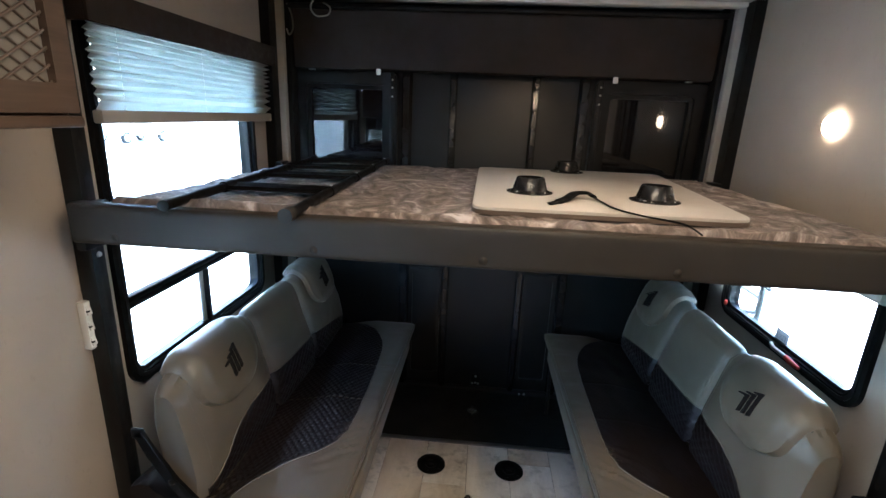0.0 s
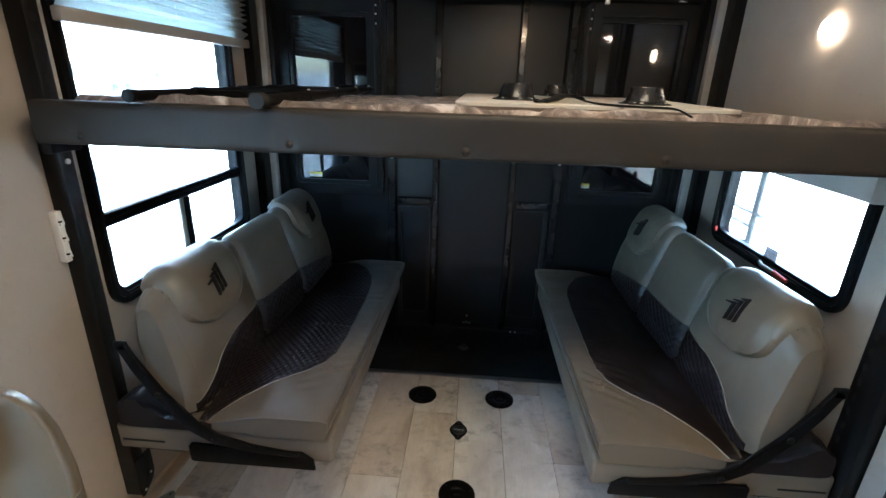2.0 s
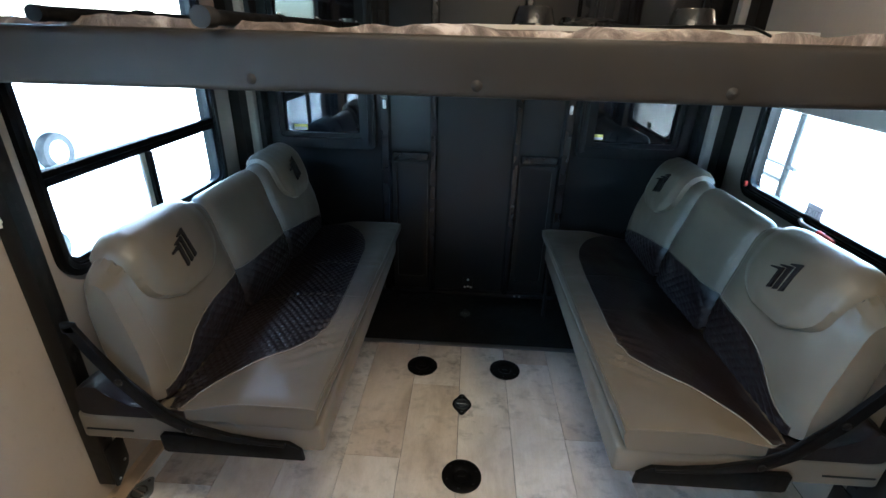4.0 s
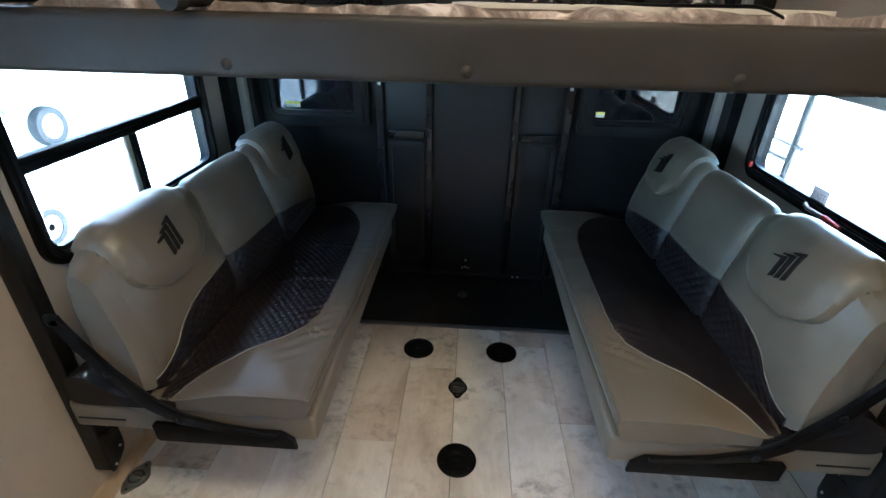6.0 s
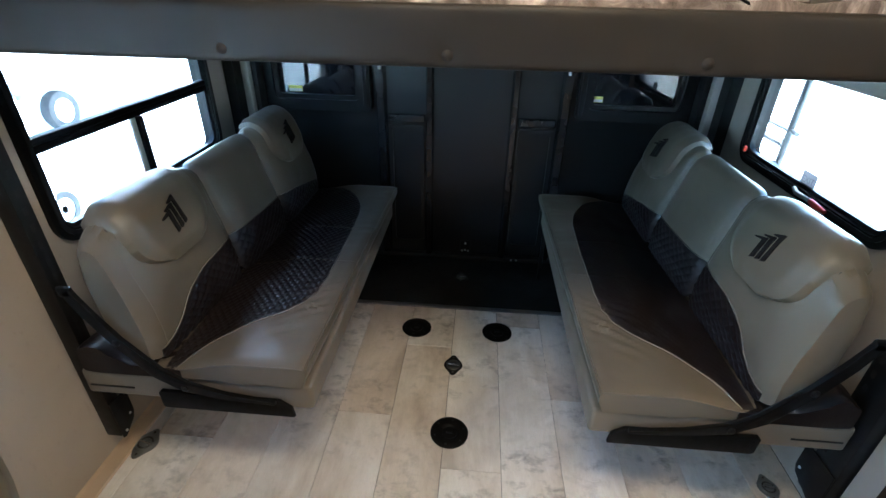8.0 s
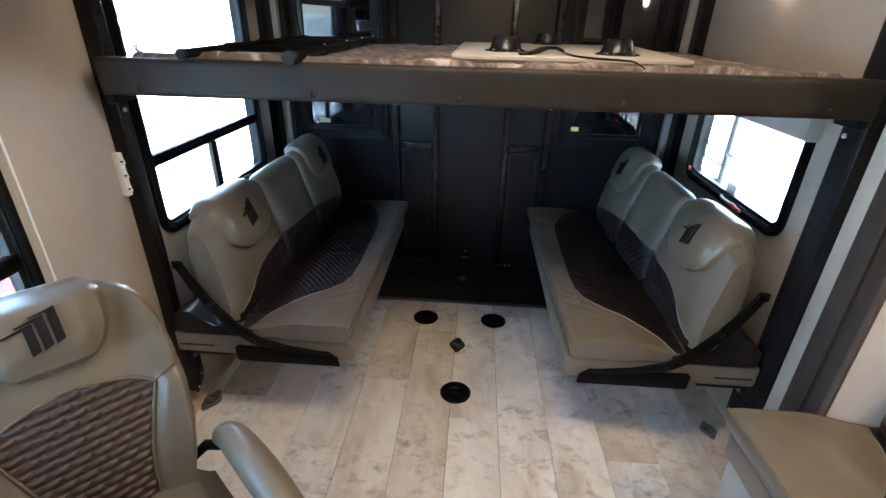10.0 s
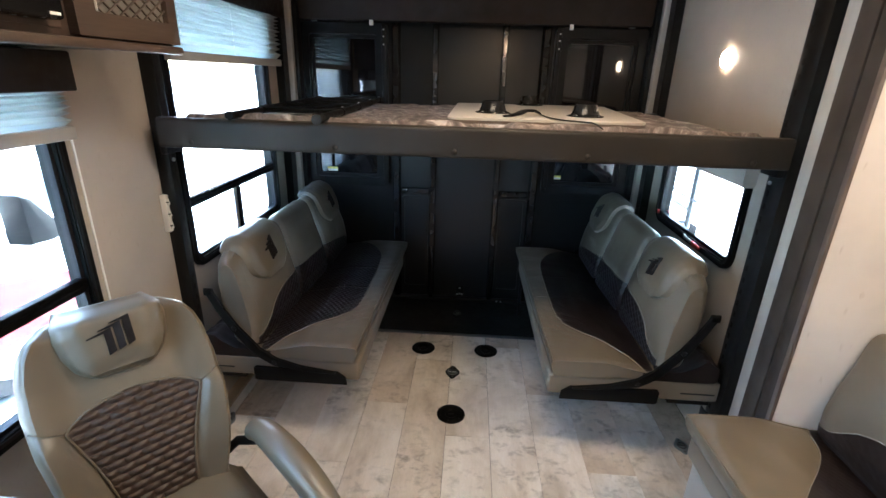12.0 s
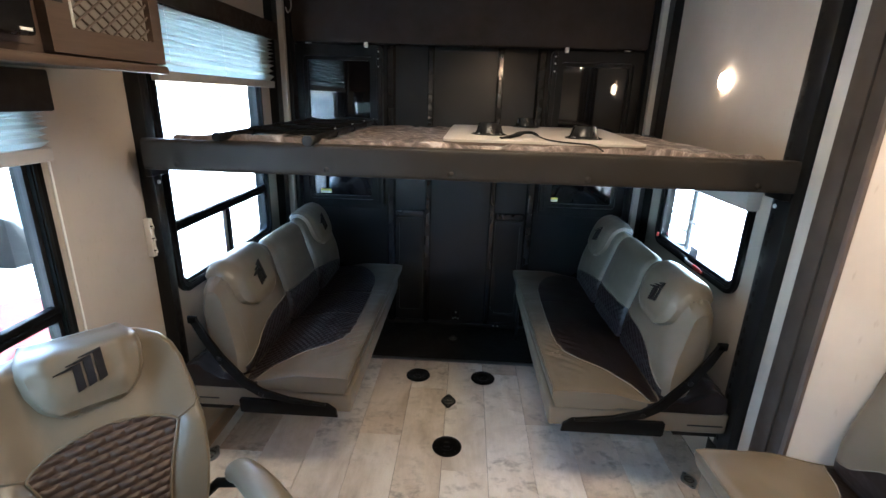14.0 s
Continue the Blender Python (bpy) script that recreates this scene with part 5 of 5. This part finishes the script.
def lattice_door(y0, y1):
    z0, z1 = CZ0 + 0.011, ZC - 0.07
    d = part("door", ring(rounded(y0, z0, y1, z1, 0.004, 2), rounded(y0 + 0.062, z0 + 0.054, y1 - 0.042, z1 - 0.054, 0.003, 2), "x", CX - 0.0235, CX), M_WOOD, cab, "dark oak door frame")
    part("door_backing", box((CX - 0.02, y0 + 0.058, z0 + 0.050), (CX - 0.016, y1 - 0.038, z1 - 0.050)), M_BACKING, d, "grey backing behind the lattice")
    bm = bmesh.new()
    a0, a1, b0, b1 = y0 + 0.06, y1 - 0.04, z0 + 0.052, z1 - 0.052
    step = 0.030
    for sgn in (1, -1):
        k = -30
        while k < 40:
            c = k * step
            pts = []
            for yy in np.linspace(a0, a1, 120):
                zz = b0 + (sgn * (yy - a0)) * 0.66 + c
                if b0 <= zz <= b1:
                    pts.append((CX - 0.0115 + 0.002 * sgn, yy, zz))
            if len(pts) > 1:
                tube([pts[0], pts[-1]], 0.0028, 6, bm=bm)
            k += 1
    tagged(part("lattice", bm, M_EDGE, d, "woven metal lattice"), kind="stuff")
    part("lattice_edge", tube([(CX - 0.004, a0 + 0.006, b0 + 0.004), (CX - 0.004, a0 + 0.004, b1 - 0.004)], 0.006, 8), M_STRIP, d, "pale lattice edge")
    part("pull_slot", box((CX - 0.001, y0 + 0.012, z0 + 0.10), (CX + 0.001, y0 + 0.045, z0 + 0.106)), M_MAT, d)


lattice_door(0.758, 1.138)
tv = thing("wall_screen", "black flat screen set in the overhead cabinet", "screen")
part("bezel", box((CX - 0.02, -0.05, CZ0 + 0.034), (CX + 0.02, 0.705, ZC - 0.09), 0.008), M_TV, tv)
part("status_strip", box((CX + 0.0195, 0.665, CZ0 + 0.042), (CX + 0.0215, 0.692, CZ0 + 0.048)), M_PAPER, tv, "small pale maker's strip")
part("mount_panel", box((CX - 0.023, -0.4, CZ0 + 0.0225), (CX - 0.0205, 0.735, ZC - 0.004)), M_WOOD, tv)

# ---------------------------------------------------------------- floor fittings
for x, y in ((-0.005, 1.605), (-0.205, 2.203), (0.185, 2.207)):
    f = thing("floor_socket", "round black table leg socket set in the floor", "floor socket", "floor sockets")
    part("flange", lathe([(0.071, 0.0), (0.071, 0.003), (0.066, 0.006), (0.035, 0.0065), (0.028, 0.003), (0.024, -0.004), (0.0, -0.0045)], (x, y, 0.0002), "z", 44), M_BLACK, f)
    for k in range(6):
        a = radians(20 + 60 * k)
        part("screw", lathe([(0.0045, 0.0), (0.004, 0.0015), (0, 0.002)], (x + 0.055 * math.cos(a), y + 0.055 * math.sin(a), 0.0062), "z", 8), M_RAIL, f)
    part("cap_key", box((x - 0.012, y - 0.003, -0.0042), (x + 0.012, y + 0.003, 0.004), 0.001), M_RAIL, f)


def tie_down(x, y, k=1.0, rot=90.0, plate=None):
    """An almond-shaped steel plate with a dished cup and a folded D-ring."""
    d = thing("tie_down_ring", "recessed steel cargo tie-down ring in the floor", "tie-down", "cargo tie-downs")
    turn = Matrix.Rotation(radians(rot), 4, 'Z')

    def at(px, py, pz):
        return Vector((x, y, pz)) + turn @ Vector((px * k, py * k, 0))
    rim = [(0.050 + 0.014 * math.cos(radians(a)), 0.014 * math.sin(radians(a))) for a in range(-60, 61, 20)]
    rim += [(0.043 * math.cos(radians(a)), 0.043 * math.sin(radians(a))) for a in range(34, 147, 16)]
    rim += [(-0.050 + 0.014 * math.cos(radians(a)), 0.014 * math.sin(radians(a))) for a in range(120, 241, 20)]
    rim += [(0.043 * math.cos(radians(a)), 0.043 * math.sin(radians(a))) for a in range(214, 327, 16)]
    pts = [at(px, py, 0) for px, py in rim]
    part("plate", prism([(p.x, p.y) for p in pts], "z", 0.0, 0.004, 0.0012), plate or M_RAIL, d, "dark steel plate")
    part("cup", lathe([(0.035 * k, 0.0038), (0.033 * k, 0.0056), (0.028 * k, 0.005), (0.016 * k, 0.0043), (0.0, 0.0042)], (x, y, 0), "z", 28), plate or M_TIE, d, "dished steel cup")
    loop = [at(0.023 * math.cos(t), 0.024 * math.sin(t), 0.0068) for t in np.linspace(radians(-70), radians(250), 22)]
    part("ring", tube(loop, 0.0032 * k, 8), M_TIE, d, "dark steel ring")
    part("ring_bar", tube([at(-0.003, -0.024, 0.0075), at(0.003, 0.024, 0.0075)], 0.0036 * k, 8), M_CHROME, d, "bright bar")
    for sx in (-1, 1):
        p = at(0.047 * sx, 0, 0)
        part("screw", lathe([(0.005 * k, 0.0038), (0.0042 * k, 0.0055), (0, 0.006)], (p.x, p.y, 0), "z", 10), M_TIE, d)
    return d


tie_down(-0.012, 1.962, 0.95)
tie_down(-1.092, 1.452, 1.0, 84.0, plate=M_TIEPLATE)
tie_down(1.087, 1.484, 0.8, plate=M_TIEPLATE)
tie_down(-0.01, 2.665, 0.85).location.z = 0.006

# ---------------------------------------------------------------- wires at the rear ceiling corners
wire = thing("loose_wire", "short loose grey wire loop at the ceiling corner", "wire")
part("wire_loop", tube(spline([(-0.93, 2.775, 2.24), (-0.95, 2.76, 2.19), (-0.92, 2.755, 2.15), (-0.86, 2.755, 2.155), (-0.85, 2.76, 2.19), (-0.89, 2.765, 2.215)]), 0.004, 8), M_STRIP, wire)
wire2 = thing("loose_wire", "grey wire loop hanging beside the corner post", "wire")
part("wire_loop", tube(spline([(-1.08, 2.785, 2.21), (-1.055, 2.775, 2.15), (-1.05, 2.77, 2.09), (-1.07, 2.77, 2.06), (-1.085, 2.775, 2.09)]), 0.004, 8), M_STRIP, wire2)

# ---------------------------------------------------------------- outside
GZ = -0.85
bm = bmesh.new()
bmesh.ops.create_grid(bm, x_segments=2, y_segments=2, size=900, matrix=pose(0, 0, GZ))
solo("ground", bm, M_GRAVEL, "pale open gravel storage lot", "ground", kind="structure", smooth=False)


def wheel(parent, x, y, r, w=0.22, z=None):
    z = GZ + r if z is None else z
    t = part("tyre", lathe([(r * 0.62, -w / 2), (r * 0.95, -w / 2), (r, -w / 3), (r, w / 3), (r * 0.95, w / 2), (r * 0.62, w / 2)], (x, y, z), "x", 36, caps=False), M_TYRE, parent, "black tyre")
    part("rim", lathe([(r * 0.63, -w / 2 + 0.01), (r * 0.5, -w / 3), (r * 0.2, -w / 2.4), (0.0, -w / 2.4)], (x, y, z), "x", 28), M_VEHICLE, t, "white steel rim")
    part("rim", lathe([(r * 0.63, w / 2 - 0.01), (r * 0.5, w / 3), (r * 0.2, w / 2.4), (0.0, w / 2.4)], (x, y, z), "x", 28), M_VEHICLE, t, "white steel rim")


pick = thing("pickup_truck", "white pickup truck parked across the lot", "truck")
px, py = -23.75, 31.0
side = [(py - 2.7, GZ + 0.55), (py - 2.7, GZ + 1.0), (py - 1.6, GZ + 1.1), (py - 0.9, GZ + 1.75), (py + 0.7, GZ + 1.78), (py + 0.95, GZ + 1.15), (py + 2.8, GZ + 1.12), (py + 2.8, GZ + 0.5)]
part("body", prism(side, "x", px - 0.95, px + 0.95, 0.05), M_VEHICLE, pick)
for a, b in (((py - 1.35, GZ + 1.17), (py - 0.25, GZ + 1.62)), ((py - 0.15, GZ + 1.17), (py + 0.65, GZ + 1.62))):
    part("side_window", box((px + 0.94, a[0], a[1]), (px + 0.965, b[0], b[1]), 0.01), M_TINT, pick)
for y in (py - 1.75, py + 1.75):
    wheel(pick, px + 0.85, y, 0.38)
    wheel(pick, px - 0.85, y, 0.38)

trl = thing("equipment_trailer", "white utility trailer parked on the gravel", "trailer")
tx, ty = -8.44, 8.14
part("deck", box((tx - 2.2, ty - 0.6, GZ + 0.62), (tx + 1.4, ty + 3.5, GZ + 0.80), 0.02), M_VEHICLE, trl)
part("fender", prism([(ty - 0.95, GZ + 0.4), (ty - 0.9, GZ + 0.85), (ty - 0.3, GZ + 0.92), (ty + 0.35, GZ + 0.85), (ty + 0.45, GZ + 0.4), (ty + 0.4, GZ + 0.4), (ty + 0.3, GZ + 0.8), (ty - 0.3, GZ + 0.87), (ty - 0.85, GZ + 0.8), (ty - 0.9, GZ + 0.4)], "x", tx + 1.3, tx + 1.6), M_VGREY, trl)
wheel(trl, tx + 1.45, ty - 0.25, 0.32, 0.16)
wheel(trl, tx - 2.0, ty - 0.25, 0.32, 0.16)

wheel(trl, -4.22, 4.5, 0.2, 0.12)
part("drawbar", tube([(-4.22, 4.5, GZ + 0.3), (-7.3, 7.4, GZ + 0.68)], 0.06, 10), M_VEHICLE, trl)

nb = thing("parked_motorhome", "white motorhome with red stripe and dark mirror parked alongside", "motorhome")
nx = -3.4
part("body", prism([(-7.0, GZ + 0.35), (3.6, GZ + 0.35), (3.75, GZ + 0.75), (3.6, GZ + 1.18), (2.6, GZ + 1.28), (1.7, GZ + 2.35), (-7.0, GZ + 2.45)], "x", nx - 2.2, nx, 0.03), M_VEHICLE, nb)
part("red_stripe", prism([(0.6, -0.42), (3.5, -0.42), (3.5, -0.14), (2.6, 0.08), (0.9, 0.12)], "x", nx + 0.001, nx + 0.006), M_VRED, nb, "red stripe")
part("grey_stripe", prism([(0.6, 0.15), (2.6, 0.11), (2.95, 0.04), (2.9, 0.12), (2.55, 0.2), (0.6, 0.2)], "x", nx + 0.001, nx + 0.006), M_VGREY, nb, "grey stripe")
part("side_window", prism([(1.2, 0.48), (2.48, 0.46), (1.78, 1.25), (1.2, 1.25)], "x", nx + 0.001, nx + 0.012), M_TINT, nb)
part("mirror", prism([(2.72, 0.35), (2.90, 0.34), (3.02, 0.35), (3.03, 0.40), (2.92, 0.52), (2.80, 0.68), (2.72, 0.72)], "x", nx + 0.06, nx + 0.26, 0.02), M_BLACK, nb, "dark wing mirror")
part("mirror_arm", tube([(nx - 0.05, 2.80, 0.37), (nx + 0.10, 2.82, 0.40)], 0.025, 8), M_BLACK, nb)
for y in (-3.2, 2.6):
    wheel(nb, nx - 0.15, y, 0.37)
    wheel(nb, nx - 1.95, y, 0.37)

lad_step = [(1.42, 2.60, 0.865), (1.42, 2.92, 0.865)]
lad = thing("outside_ladder", "grey tubular ladder fixed outside the trailer wall", "ladder")
for y in (2.60, 2.92):
    part("ladder_rail", tube([(1.42, y, GZ + 0.6), (1.42, y, 2.25)], 0.015, 10), M_LADDER, lad)
for k in range(7):
    part("ladder_rung", tube([(1.42, 2.60, -0.19 + 0.28 * k), (1.42, 2.92, -0.19 + 0.28 * k)], 0.012, 8), M_LADDER, lad)
part("ladder_rung", tube(lad_step, 0.018, 8), M_LADDER, lad)
part("step_stub", tube([(1.42, 2.60, 0.93), (1.42, 2.545, 0.925)], 0.011, 8), M_LADDER, lad)
for y in (2.60, 2.92):
    for z in (0.78, 1.9):
        part("ladder_bracket", tube([(1.42, y, z), (XR + 0.049, y + 0.03, z)], 0.012, 8), M_LADDER, lad)

# far bare woods: a ragged band of upright clumps
rng = random.Random(4)
bm = bmesh.new()
for k in range(700):
    a = radians(rng.uniform(-75, 88))
    d = rng.uniform(210, 260)
    x, y, hgt = -d * math.cos(a), d * math.sin(a), rng.uniform(2.2, 5.5)
    w = rng.uniform(0.6, 1.9)
    m4 = Matrix.Translation((x, y, GZ + hgt * 0.5)) @ Matrix.Diagonal((w, w, hgt * 0.5, 1))
    vs = bmesh.ops.create_icosphere(bm, subdivisions=1, radius=1, matrix=m4)["verts"]
    for v in vs:
        v.co += Vector((rng.uniform(-0.5, 0.5), rng.uniform(-0.5, 0.5), rng.uniform(-0.6, 0.6) if v.co.z > GZ + 1 else 0))
solo("woods", bm, M_WOODS_HAZED, "distant bare winter woods at the edge of the lot", "woods", kind="stuff", smooth=False)

# ---------------------------------------------------------------- floor planks
PW, P0 = 0.2105, -0.025
JOINTS = {-1: 2.079, 0: 1.455, 1: 1.05, 2: 1.805, 3: 1.287, -2: 1.668, -3: 1.25, -4: 1.95, -5: 1.5, 4: 1.72, 5: 2.1, -6: 1.1}
rng = random.Random(11)
for c in range(-6, 6):
    xa, xb = P0 + c * PW, P0 + (c + 1) * PW
    xa, xb = max(xa, XL + 0.001), min(xb, XR - 0.001)
    if xb - xa < 0.01:
        continue
    ys = [JOINTS.get(c, 1.6) + 1.21 * k for k in range(-5, 3)]
    ys = [YF] + [y for y in ys if YF + 0.05 < y < 2.36] + [2.3735]
    for a, b in zip(ys, ys[1:]):
        part("plank", box((xa + 0.0008, a + 0.0008, -0.006), (xb - 0.0008, b - 0.0008, 0.0), 0.0012, 1), M_PLANK, floor, smooth=False)
